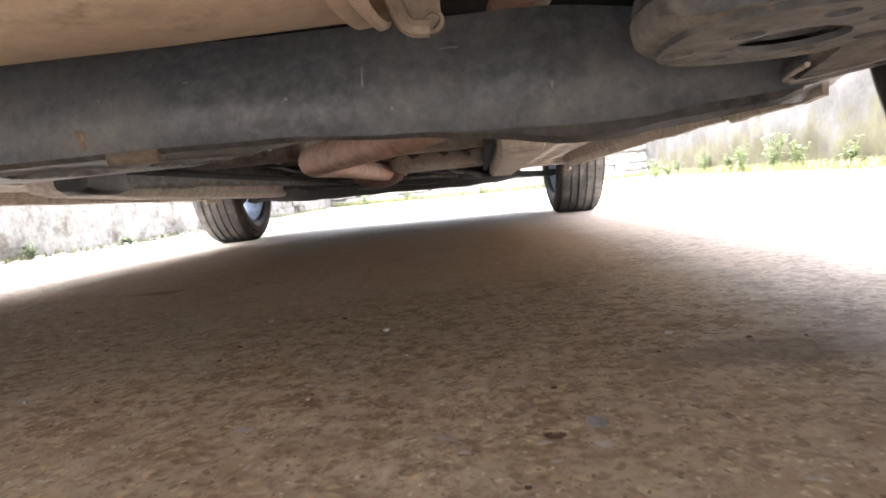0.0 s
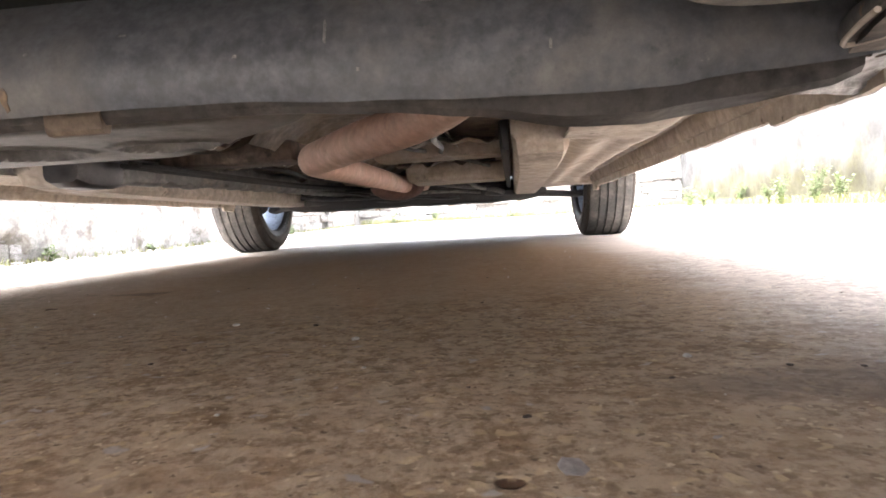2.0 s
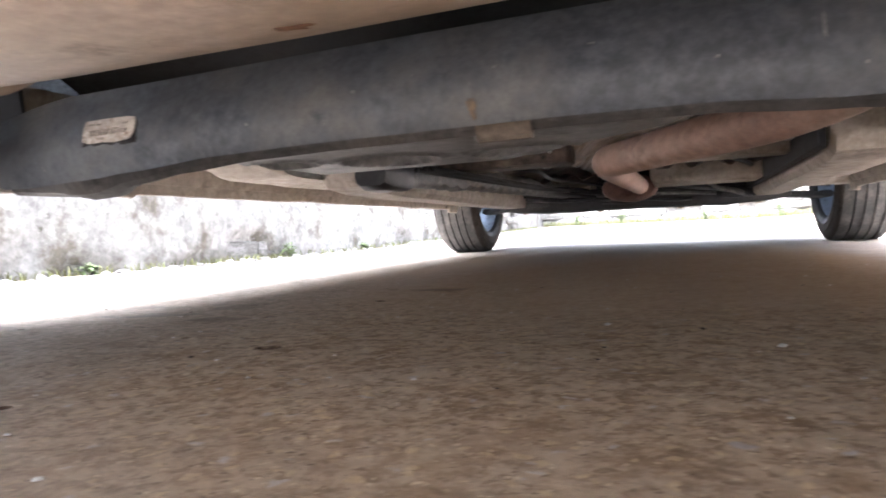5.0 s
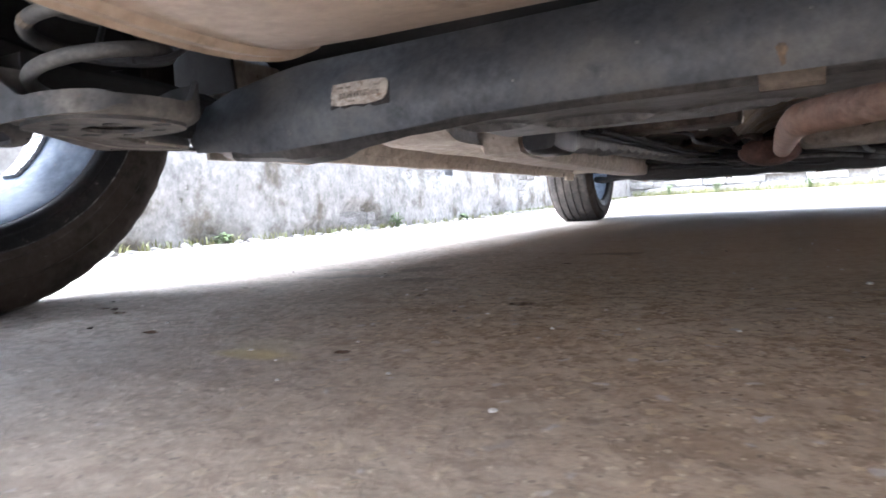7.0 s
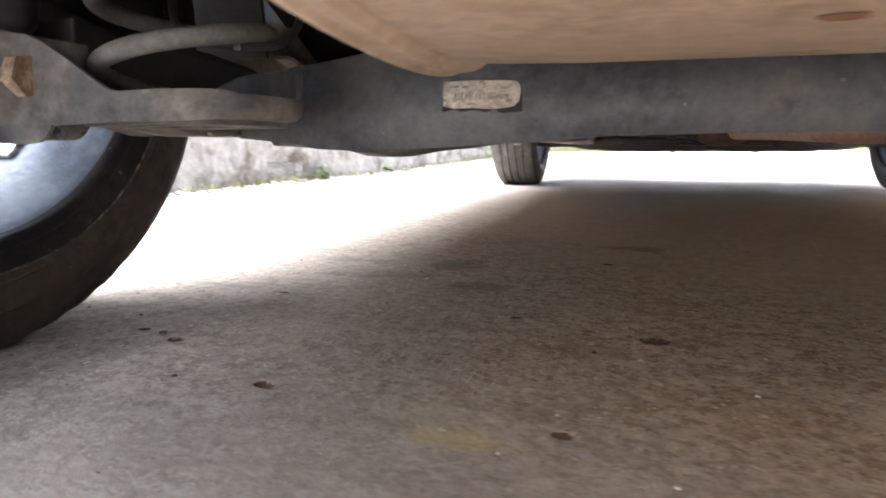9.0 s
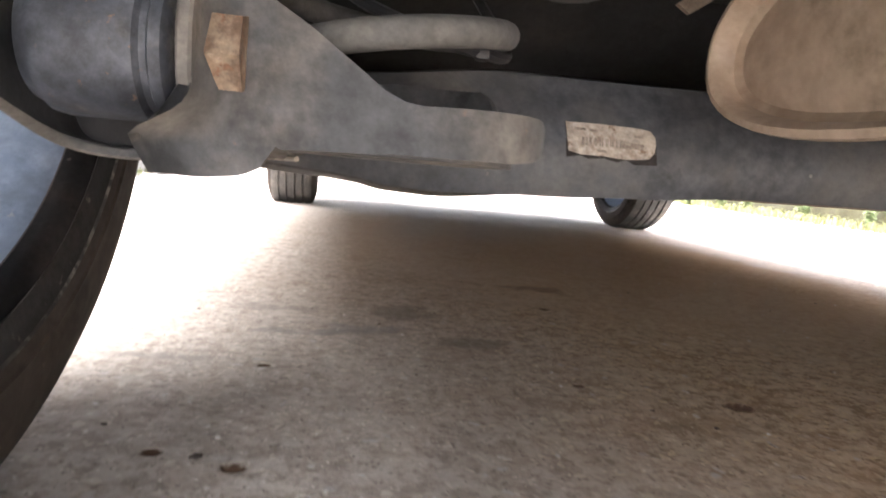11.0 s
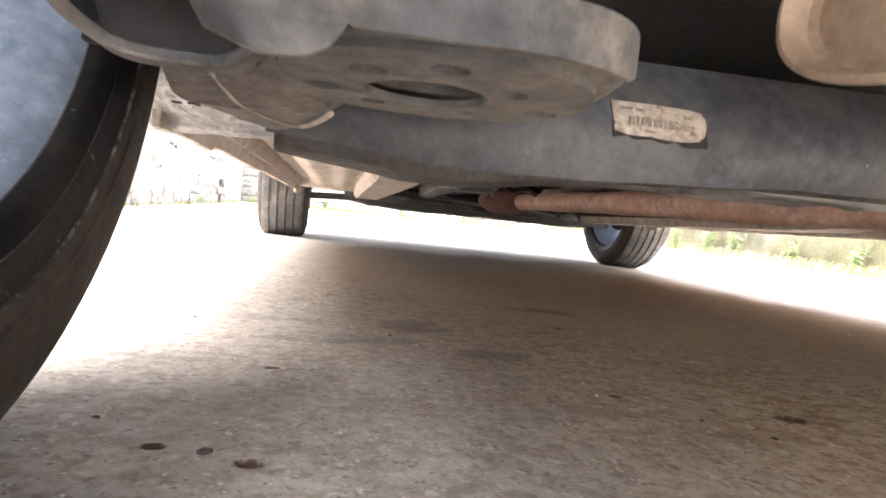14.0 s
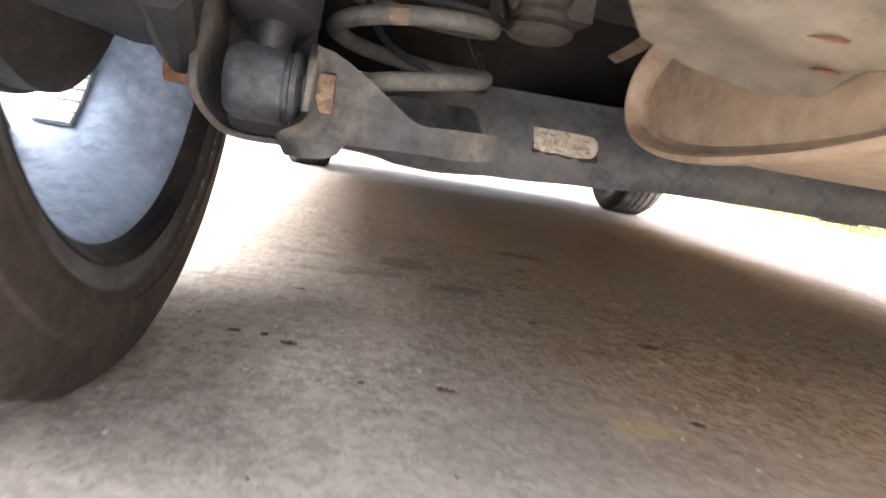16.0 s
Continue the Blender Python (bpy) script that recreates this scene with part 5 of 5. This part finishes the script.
def line_cover(first, last):
    rings = []
    for k in range(first, last):
        f = k / 59
        y = 0.705 + 1.31 * f
        x = -0.308 + 0.095 * f
        wd = lerp_table([(0, 0.03), (0.004, 0.034), (0.07, 0.034), (0.085, 0.028), (0.12, 0.022), (0.3, 0.022), (0.31, 0.027), (0.6, 0.027), (0.61, 0.022), (1, 0.026)], f)
        zb = lerp_table([(0, 0.186), (0.01, 0.179), (0.06, 0.177), (0.085, 0.182), (0.12, 0.19), (0.3, 0.19), (0.31, 0.196), (1, 0.2)], f) + (0.007 if k % 3 == 0 and k > 9 else 0)
        rings.append([(x - wd, y, zb + 0.013), (x - wd + 0.003, y, zb + 0.005), (x - wd + 0.011, y, zb), (x + wd - 0.011, y, zb), (x + wd - 0.003, y, zb + 0.005), (x + wd, y, zb + 0.013), (x + wd, y, zb + 0.045), (x - wd, y, zb + 0.045)])
    return ringed(rings)


part("vapour_canister", line_cover(0, 6), M_PLASTIC, car, "black plastic canister in front of the tank")
cover = part("line_cover", line_cover(5, 60), M_COVER, car, "grey dusty ribbed cover over the fuel lines")
for k, (dx, dz) in enumerate(((0.05, 0.0), (0.066, 0.004), (0.082, 0.0))):
    part("fuel_line", tube([(-0.3 + dx, 0.78, 0.215 + dz), (-0.275 + dx, 1.19, 0.213 + dz), (-0.25 + dx, 1.62, 0.214 + dz), (-0.205 + dx, 2.01, 0.225 + dz)], 0.0045, 8, 6), M_DARK, cover)

# front end: crossmember, arms, boots, engine
rings = []
for k in range(41):
    x = CX - 0.52 + 1.04 * k / 40
    zb = lerp_table([(0, 0.152), (0.3, 0.15), (0.42, 0.156), (0.52, 0.168)], abs(x - CX)) + 0.003 * noise.noise((x * 14, 0, 0))
    yo = lerp_table([(0, 2.1), (0.34, 2.12), (0.52, 2.18)], abs(x - CX))
    rings.append([(x, yo, zb + 0.035), (x, yo + 0.012, zb + 0.006), (x, yo + 0.03, zb), (x, yo + 0.15, zb + 0.004), (x, yo + 0.18, zb + 0.02), (x, yo + 0.18, zb + 0.08), (x, yo, zb + 0.075)])
subframe = part("subframe", ringed(rings), M_DARK, car, "dark front subframe crossmember")
for side in (-1, 1):
    arm = ringed([[(CX + side * (x + dx), y + dy + 0.06, z + dz) for dx, dy, dz in ((-wd, -wd, 0), (wd * 0.2, wd * 0.4, -0.008), (wd, wd, 0), (wd * 0.6, wd, 0.018), (-wd * 0.8, -wd, 0.018))]
                  for x, y, z, wd in ((0.36, 2.08, 0.178, 0.07), (0.46, 2.14, 0.176, 0.06), (0.57, 2.3, 0.174, 0.042), (0.66, 2.46, 0.172, 0.03), (0.7, 2.5, 0.178, 0.022))])
    part("control_arm", arm, M_DARK, car, "dark pressed-steel front control arm")
    part("tie_rod", tube([(CX + side * 0.3, 2.36, 0.24), (CX + side * 0.55, 2.42, 0.225), (CX + side * 0.68, 2.45, 0.215)], 0.009, 10, 6), M_DARK, car)
    bellow = []
    for k in range(25):
        f = k / 24
        r = (0.034 - 0.012 * f) * (1 + 0.16 * math.cos(k * math.pi))
        bellow.append([(CX + side * (0.5 + 0.1 * f), 2.47 + 0.02 * f + r * math.cos(a), 0.27 + r * math.sin(a)) for a in (2 * math.pi * q / 18 for q in range(18))])
    part("drive_boot", ringed(bellow), M_PLASTIC, car, "ribbed black driveshaft boot")
    part("driveshaft", tube([(CX + side * 0.3, 2.45, 0.285), (CX + side * 0.5, 2.47, 0.27), (CX + side * 0.66, 2.5, 0.275)], 0.012, 10, 5), M_IRON, car)
part("sway_bar", tube([(-0.6, 2.38, 0.235), (-0.52, 2.16, 0.225), (-0.38, 2.1, 0.222), (0.02, 2.09, 0.22), (0.42, 2.1, 0.222), (0.56, 2.16, 0.225), (0.64, 2.38, 0.235)], 0.01, 10, 8), M_DARK, car, "black anti-roll bar")
rings = []
for z, g in ((0.185, -0.035), (0.19, -0.015), (0.21, -0.004), (0.3, 0.0), (0.62, 0.02)):
    rings.append([(0.1 + (0.26 + g) * math.copysign(abs(math.cos(a)) ** 0.6, math.cos(a)), 2.55 + (0.2 + g) * math.copysign(abs(math.sin(a)) ** 0.6, math.sin(a)), z) for a in (2 * math.pi * k / 32 for k in range(32))])
part("engine_sump", ringed(rings), M_IRON, car, "dark cast engine sump")
rings = []
for x, r in ((-0.42, 0.06), (-0.4, 0.1), (-0.3, 0.12), (-0.2, 0.13), (-0.16, 0.13)):
    rings.append([(x, 2.45 + r * math.cos(a), 0.33 + r * math.sin(a)) for a in (2 * math.pi * k / 24 for k in range(24))])
part("gearbox", ringed(rings), M_ALU, car, "dull alloy gearbox casing")
hose_rnd = random.Random(4)
for k, (xa, ya, za, xb, yb, zb, r_) in enumerate(((-0.34, 1.98, 0.2, -0.03, 2.07, 0.185, 0.008), (-0.28, 2.04, 0.215, 0.3, 2.09, 0.19, 0.006), (0.16, 1.93, 0.222, 0.38, 2.08, 0.186, 0.009),
                                                  (-0.08, 2.06, 0.178, 0.22, 2.08, 0.176, 0.005), (0.2, 1.68, 0.225, 0.32, 2.02, 0.2, 0.007), (-0.26, 1.6, 0.222, -0.1, 2.02, 0.198, 0.006),
                                                  (-0.18, 1.03, 0.236, -0.04, 1.73, 0.222, 0.005), (0.165, 0.76, 0.24, 0.355, 1.4, 0.228, 0.005))):
    mid_pts = [(xa + (xb - xa) * f + hose_rnd.uniform(-0.025, 0.025), ya + (yb - ya) * f + hose_rnd.uniform(-0.02, 0.02), za + (zb - za) * f + hose_rnd.uniform(-0.006, 0.006)) for f in (0.25, 0.5, 0.75)]
    part("hose", tube([(xa, ya, za), *mid_pts, (xb, yb, zb)], r_, 8, 6), (M_PLASTIC, M_COVER, M_SPRING)[k % 3], car)
for bx, by, bz in ((-0.28, 2.18, 0.149), (-0.1, 2.15, 0.146), (0.18, 2.16, 0.146), (0.33, 2.18, 0.149), (-0.4, 2.21, 0.153), (0.44, 2.21, 0.153)):
    nut = prism([(0.011 * math.cos(math.pi / 3 * k), 0.011 * math.sin(math.pi / 3 * k)) for k in range(6)], lambda u, v, d, bx=bx, by=by: (bx + u, by + v, d), bz, bz + 0.012, 0.002)
    part("bolt", nut, M_BOLT, subframe)
part("firewall", rbox(-0.7, 0.74, 2.19, 2.22, 0.26, 0.8, 0.01), M_DARK, car)


# outer shell, plain, with wheel arches
def arch(cy, r, n=14):
    return [(cy + r * math.cos(math.pi * (1 - k / n)), 0.27 + r * math.sin(math.pi * (1 - k / n))) for k in range(n + 1)]


side_line = [(-0.66, 0.48), (-0.61, 0.375), (-0.44, 0.31)] + arch(-0.045, 0.335) + [(0.27, 0.31), (2.1, 0.31)] + arch(2.53, 0.345) + [(2.88, 0.26), (3.12, 0.26), (3.2, 0.42), (3.2, 0.62), (3.05, 0.78),
             (2.3, 0.98), (1.75, 1.4), (0.2, 1.47), (-0.45, 1.38), (-0.66, 0.95), (-0.68, 0.65)]
for side in (-1, 1):
    flank = prism(side_line, lambda u, v, d, s=side: (CX + s * (0.888 - 0.1 * max(0, v - 0.9) - d), u, v), 0.0, 0.012, 0)
    part("side_panel", flank, M_BODY, car)
    for cy, r in ((-0.045, 0.335), (2.53, 0.345)):
        inner, outer = arch(cy, r), arch(cy, r + 0.006)
        liner = ringed([[(CX + side * x, y, z) for (y, z) in inner + outer[::-1]] for x in (0.62 if cy < 1 else 0.56, 0.876)])
        part("arch_liner", liner, M_DARK, car, "dark wheel arch liner")
skin = side_line[len(side_line) - 10:] + [(-0.66, 0.48), (-0.61, 0.37)]
rows = [[(CX + s * (0.88 - 0.1 * max(0, z - 0.9)), y, z) for y, z in [(3.12, 0.26), (3.2, 0.42)] + skin] for s in (-1, -0.5, 0, 0.5, 1)]
roof = ringed(rows, close_ring=False, caps=False)
bmesh.ops.solidify(roof, geom=roof.faces[:], thickness=0.01)
part("outer_skin", roof, M_BODY, car)
part("bumper_floor", rbox(-0.8, 0.8, 2.86, 3.13, 0.262, 0.272, 0.003, 1), M_PLASTIC, car)

# ---- yard walls ----
rnd = random.Random(11)


def core_wall(name, x0, x1, y0, y1, h, mat, label):
    bm = rbox(x0, x1, y0, y1, -0.05, h, 0.01, 1)
    return tagged(part(name, bm, mat, None, smooth=False), label, "wall", kind="structure")


wall_left = core_wall("wall_left", -2.2, -1.88, -3.5, 9.6, 0.95, M_PLASTER, "old stone yard wall with flaking whitewashed plaster")
wall_right = core_wall("wall_right", 2.86, 3.2, -3.5, 9.6, 1.4, M_MOSS, "mossy yellow-green old concrete yard wall")
# unseen wall, added only to hold back light from the right rear
core_wall("light_block_wall", -0.05, 2.84, -1.75, -1.45, 0.75, M_PLASTER, "unseen low wall added behind the car to cut light")
wall_front = core_wall("wall_front", -1.86, 2.84, 9.24, 9.6, 1.6, M_STONE, "grey weathered stone wall with weeds at its foot")


def stone_mesh(seed):
    bm = rbox(-0.5, 0.5, -0.5, 0.5, -0.5, 0.5, 0.1, 2)
    for v in bm.verts:
        v.co += noise.noise_vector(v.co * 2.3 + Vector((seed, 0, 0))) * 0.07
    me = bpy.data.meshes.new("stone")
    for f in bm.faces:
        f.smooth = True
    bm.to_mesh(me)
    bm.free()
    return me


stones = [stone_mesh(k * 3.7) for k in range(6)]
for st, mt in zip(stones, (M_STONE, M_STONE, M_PLASTER, M_STONE, M_PLASTER, M_PLASTER)):
    st.materials.append(mt)


def lay_stones(wall, fixed, lo, hi, top, along_y, length):
    """Courses of uneven stones, proud of the wall's face."""
    z = 0.0
    while z < top:
        ch = rnd.uniform(0.075, 0.12)
        q = lo + rnd.uniform(-0.15, 0)
        while q < hi:
            ln = rnd.uniform(*length)
            if rnd.random() < 0.9:
                ob = new("stone", rnd.choice(stones))
                out = rnd.uniform(-0.012, 0.012)
                base = ground_z(fixed, q) if along_y else ground_z(q, fixed)
                ob.scale = (0.07, ln * 0.97, ch * 0.95) if along_y else (ln * 0.97, 0.07, ch * 0.95)
                ob.location = (fixed + out, q + ln / 2, base + z + ch / 2) if along_y else (q + ln / 2, fixed + out, base + z + ch / 2)
                ob.parent = wall
            q += ln
        z += ch


lay_stones(wall_left, -1.87, -0.2, 7.5, 0.5, True, (0.18, 0.36))
lay_stones(wall_front, 9.24, -1.9, 2.8, 0.55, False, (0.25, 0.5))


def plaster_coat(fixed, lo, hi, top, seed):
    """Remains of plaster over the stones: thick where it still holds, missing elsewhere."""
    bm = bmesh.new()
    ny, nz_ = int((hi - lo) / 0.035), int(top / 0.035)
    vs = {}
    for j in range(nz_ + 1):
        for i in range(ny + 1):
            y, z = lo + (hi - lo) * i / ny, top * j / nz_
            keep = noise.noise((y * 1.1, z * 2.1, seed)) + 0.5 * noise.noise((y * 4, z * 6, seed + 4)) + 0.12
            vs[i, j] = (bm.verts.new((fixed + 0.012 * noise.noise((y * 6, z * 6, seed)) - (0.02 if keep < 0.08 else 0), y, z + ground_z(fixed, y))), keep)
    for j in range(nz_):
        for i in range(ny):
            q = [vs[i, j], vs[i + 1, j], vs[i + 1, j + 1], vs[i, j + 1]]
            if sum(k for _, k in q) / 4 > -0.12:
                bm.faces.new([v for v, _ in q])
    bmesh.ops.delete(bm, geom=[v for v in bm.verts if not v.link_faces], context="VERTS")
    return bm


part("plaster_coat", plaster_coat(-1.815, -0.3, 7.0, 0.7, 2.0), M_PLASTER, wall_left, "flaking whitewashed plaster")
moss_bm = sheet(260, 30, lambda u, v: (2.85 + 0.03 * noise.noise((u * 40, v * 5, 1)) + 0.012 * noise.noise((u * 160, v * 20, 2)), 0.5 + 8.7 * u, ground_z(2.85, 0.5 + 8.7 * u) - 0.02 + 1.1 * v), 0.02)
part("mossy_face", moss_bm, M_MOSSWALL, wall_right)


# ---- weeds along the walls ----
def weed(x, y, h, n, seed, mat, name="weed", label="small leafy green weed at the wall's foot", spread_=0.5, leaf=0.035):
    r = random.Random(seed)
    z0 = ground_z(x, y)
    base = anchor(name, x, y, z0, label=label, category="plant", group="weeds along the walls")
    stems, leaves = bmesh.new(), bmesh.new()
    for k in range(n):
        a, lean, hh = r.uniform(0, 6.28), r.uniform(0.1, spread_), h * r.uniform(0.5, 1)
        tip = Vector((x + math.cos(a) * lean * hh, y + math.sin(a) * lean * hh, z0 + hh))
        foot = Vector((x + r.uniform(-0.02, 0.02), y + r.uniform(-0.02, 0.02), z0 - 0.005))
        q = [foot, (foot + tip) / 2 + Vector((0, 0, hh * 0.12)), tip]
        for p0, p1 in zip(q, q[1:]):
            o = Vector((0.0025, 0.0, 0)), Vector((-0.0012, 0.002, 0)), Vector((-0.0012, -0.002, 0))
            va, vb = [stems.verts.new(p0 + w_) for w_ in o], [stems.verts.new(p1 + w_ * 0.6) for w_ in o]
            for i in range(3):
                stems.faces.new((va[i], va[(i + 1) % 3], vb[(i + 1) % 3], vb[i]))
        for m_ in range(9):
            f = r.uniform(0.15, 1)
            p = foot.lerp(tip, f) + Vector((0, 0, hh * 0.1 * math.sin(f * 3)))
            b_, ln = r.uniform(0, 6.28), leaf * r.uniform(0.6, 1.3)
            d, sd = Vector((math.cos(b_), math.sin(b_), r.uniform(-0.3, 0.5))), Vector((-math.sin(b_), math.cos(b_), r.uniform(-0.3, 0.3)))
            pts = [p, p + d * ln * 0.45 + sd * ln * 0.3, p + d * ln + Vector((0, 0, -ln * 0.2)), p + d * ln * 0.45 - sd * ln * 0.3]
            mid = leaves.verts.new(p + d * ln * 0.5 - Vector((0, 0, ln * 0.08)))
            lv = [leaves.verts.new(t) for t in pts]
            for i in range(4):
                leaves.faces.new((lv[i], lv[(i + 1) % 4], mid))
    part("stem", stems, mat, base, smooth=False)
    part("foliage", leaves, mat, base, smooth=False)


seed = 0
for x, y, h, n in ((2.1, 6.1, 0.22, 16), (2.3, 6.35, 0.17, 12), (2.62, 5.3, 0.26, 16), (2.7, 4.9, 0.3, 20), (2.72, 4.55, 0.24, 16), (2.66, 5.7, 0.2, 14), (2.74, 6.6, 0.24, 14), (2.74, 3.9, 0.2, 12),
                   (2.74, 3.3, 0.22, 12), (2.7, 7.4, 0.2, 12), (-1.76, 2.55, 0.08, 5), (-1.77, 1.35, 0.05, 4), (-1.77, 3.4, 0.06, 5), (-1.74, 5.8, 0.1, 6), (1.3, 8.9, 0.2, 12),
                   (0.4, 9.0, 0.18, 10), (-0.7, 9.0, 0.2, 12), (-1.3, 8.9, 0.16, 10), (2.0, 8.95, 0.24, 12)):
    seed += 1
    weed(x, y, h, n, seed, M_LEAF)


def grass_strip(x0, x1, y0, y1, count, h, seed):
    r = random.Random(seed)
    bm = bmesh.new()
    for _ in range(count):
        x, y = r.uniform(x0, x1), r.uniform(y0, y1)
        z, a, hh = ground_z(x, y) - 0.004, r.uniform(0, 6.28), h * r.uniform(0.35, 1)
        d = Vector((math.cos(a), math.sin(a), 0))
        o = Vector((-d.y, d.x, 0)) * 0.003
        p = Vector((x, y, z))
        q = [p, p + d * hh * 0.2 + Vector((0, 0, hh * 0.6)), p + d * hh * 0.6 + Vector((0, 0, hh * 0.9))]
        v = [bm.verts.new(q[0] - o), bm.verts.new(q[0] + o), bm.verts.new(q[1] + o * 0.7), bm.verts.new(q[1] - o * 0.7), bm.verts.new(q[2])]
        bm.faces.new(v[:4])
        bm.faces.new((v[3], v[2], v[4]))
    return bm


for lims, cnt, h, sd, lab in (((2.6, 2.83, 2.6, 9.0), 4200, 0.1, 1, "patchy yellow-green grass at the mossy wall"), ((-1.83, -1.74, 0.4, 8.5), 1500, 0.05, 2, "thin dry grass at the plastered wall"),
                              ((-1.8, 2.8, 8.95, 9.18), 3000, 0.11, 3, "dry grass along the stone wall")):
    tagged(part("grass", grass_strip(*lims, cnt, h, sd), M_DRYGRASS, None, smooth=False), lab, "grass", kind="stuff")

# ---- loose bits on the concrete ----
def rubble(name, spots, mat, label, size, seed, flat=0.6):
    r = random.Random(seed)
    bm = bmesh.new()
    for x, y, q in spots:
        b = bmesh.new()
        bmesh.ops.create_icosphere(b, subdivisions=1, radius=1)
        sc = size * q
        b.transform(Matrix.LocRotScale((x, y, ground_z(x, y) + sc * flat * 0.3), Euler((0, 0, r.uniform(0, 6))), (sc * r.uniform(0.7, 1.4), sc, sc * flat)))
        for v in b.verts:
            v.co += noise.noise_vector(v.co * 90 / (1 + size * 50)) * sc * 0.35
        bm = join_bm(bm, b)
    return tagged(part(name, bm, mat, None, smooth=False), label, name, kind="stuff")


r = random.Random(21)
grit = [(r.uniform(-0.9, 0.8), r.uniform(-0.32, 1.5), r.uniform(0.4, 1.3)) for _ in range(170)]
rubble("grit", grit, M_PEBBLE, "pale grit scattered over the concrete", 0.0016, 3)
rubble("litter", [(r.uniform(-0.9, 0.7), r.uniform(-0.3, 0.9), r.uniform(0.3, 1.1)) for _ in range(60)], M_DARKBIT, "dark crumbs of dry litter on the concrete", 0.0026, 4, 0.35)
rubble("pebble", [(0.136, 0.339, 1.0), (0.278, 0.244, 1.1), (0.511, 0.153, 0.9)], M_PEBBLE, "small pale pebbles on the concrete", 0.0035, 5)
rubble("stone_chip", [(0.425, -0.024, 1.0), (0.483, 0.01, 0.8)], M_CHIP, "flat grey stone chip in the concrete", 0.0065, 6, 0.12)
rubble("leaf_litter", [(-0.572, 0.065, 0.7), (-0.487, -0.02, 0.6), (-0.2, 0.14, 0.5)], M_DARKBIT, "dark dry leaf crumbs on the concrete", 0.006, 7, 0.3)
foot = [(r.uniform(-1.8, -1.66), r.uniform(0.2, 7.5), r.uniform(0.5, 1.6)) for _ in range(160)]
rubble("rubble", foot, M_PLASTER, "crumbled plaster rubble at the wall's foot", 0.014, 8)
drain = tube([(-1.86, 0.51, 0.18), (-1.8, 0.51, 0.178), (-1.72, 0.51, 0.172)], 0.03, 20, 4)
tagged(part("drain_pipe", drain, M_PVC, None), "short white plastic drain pipe in the wall", "pipe")
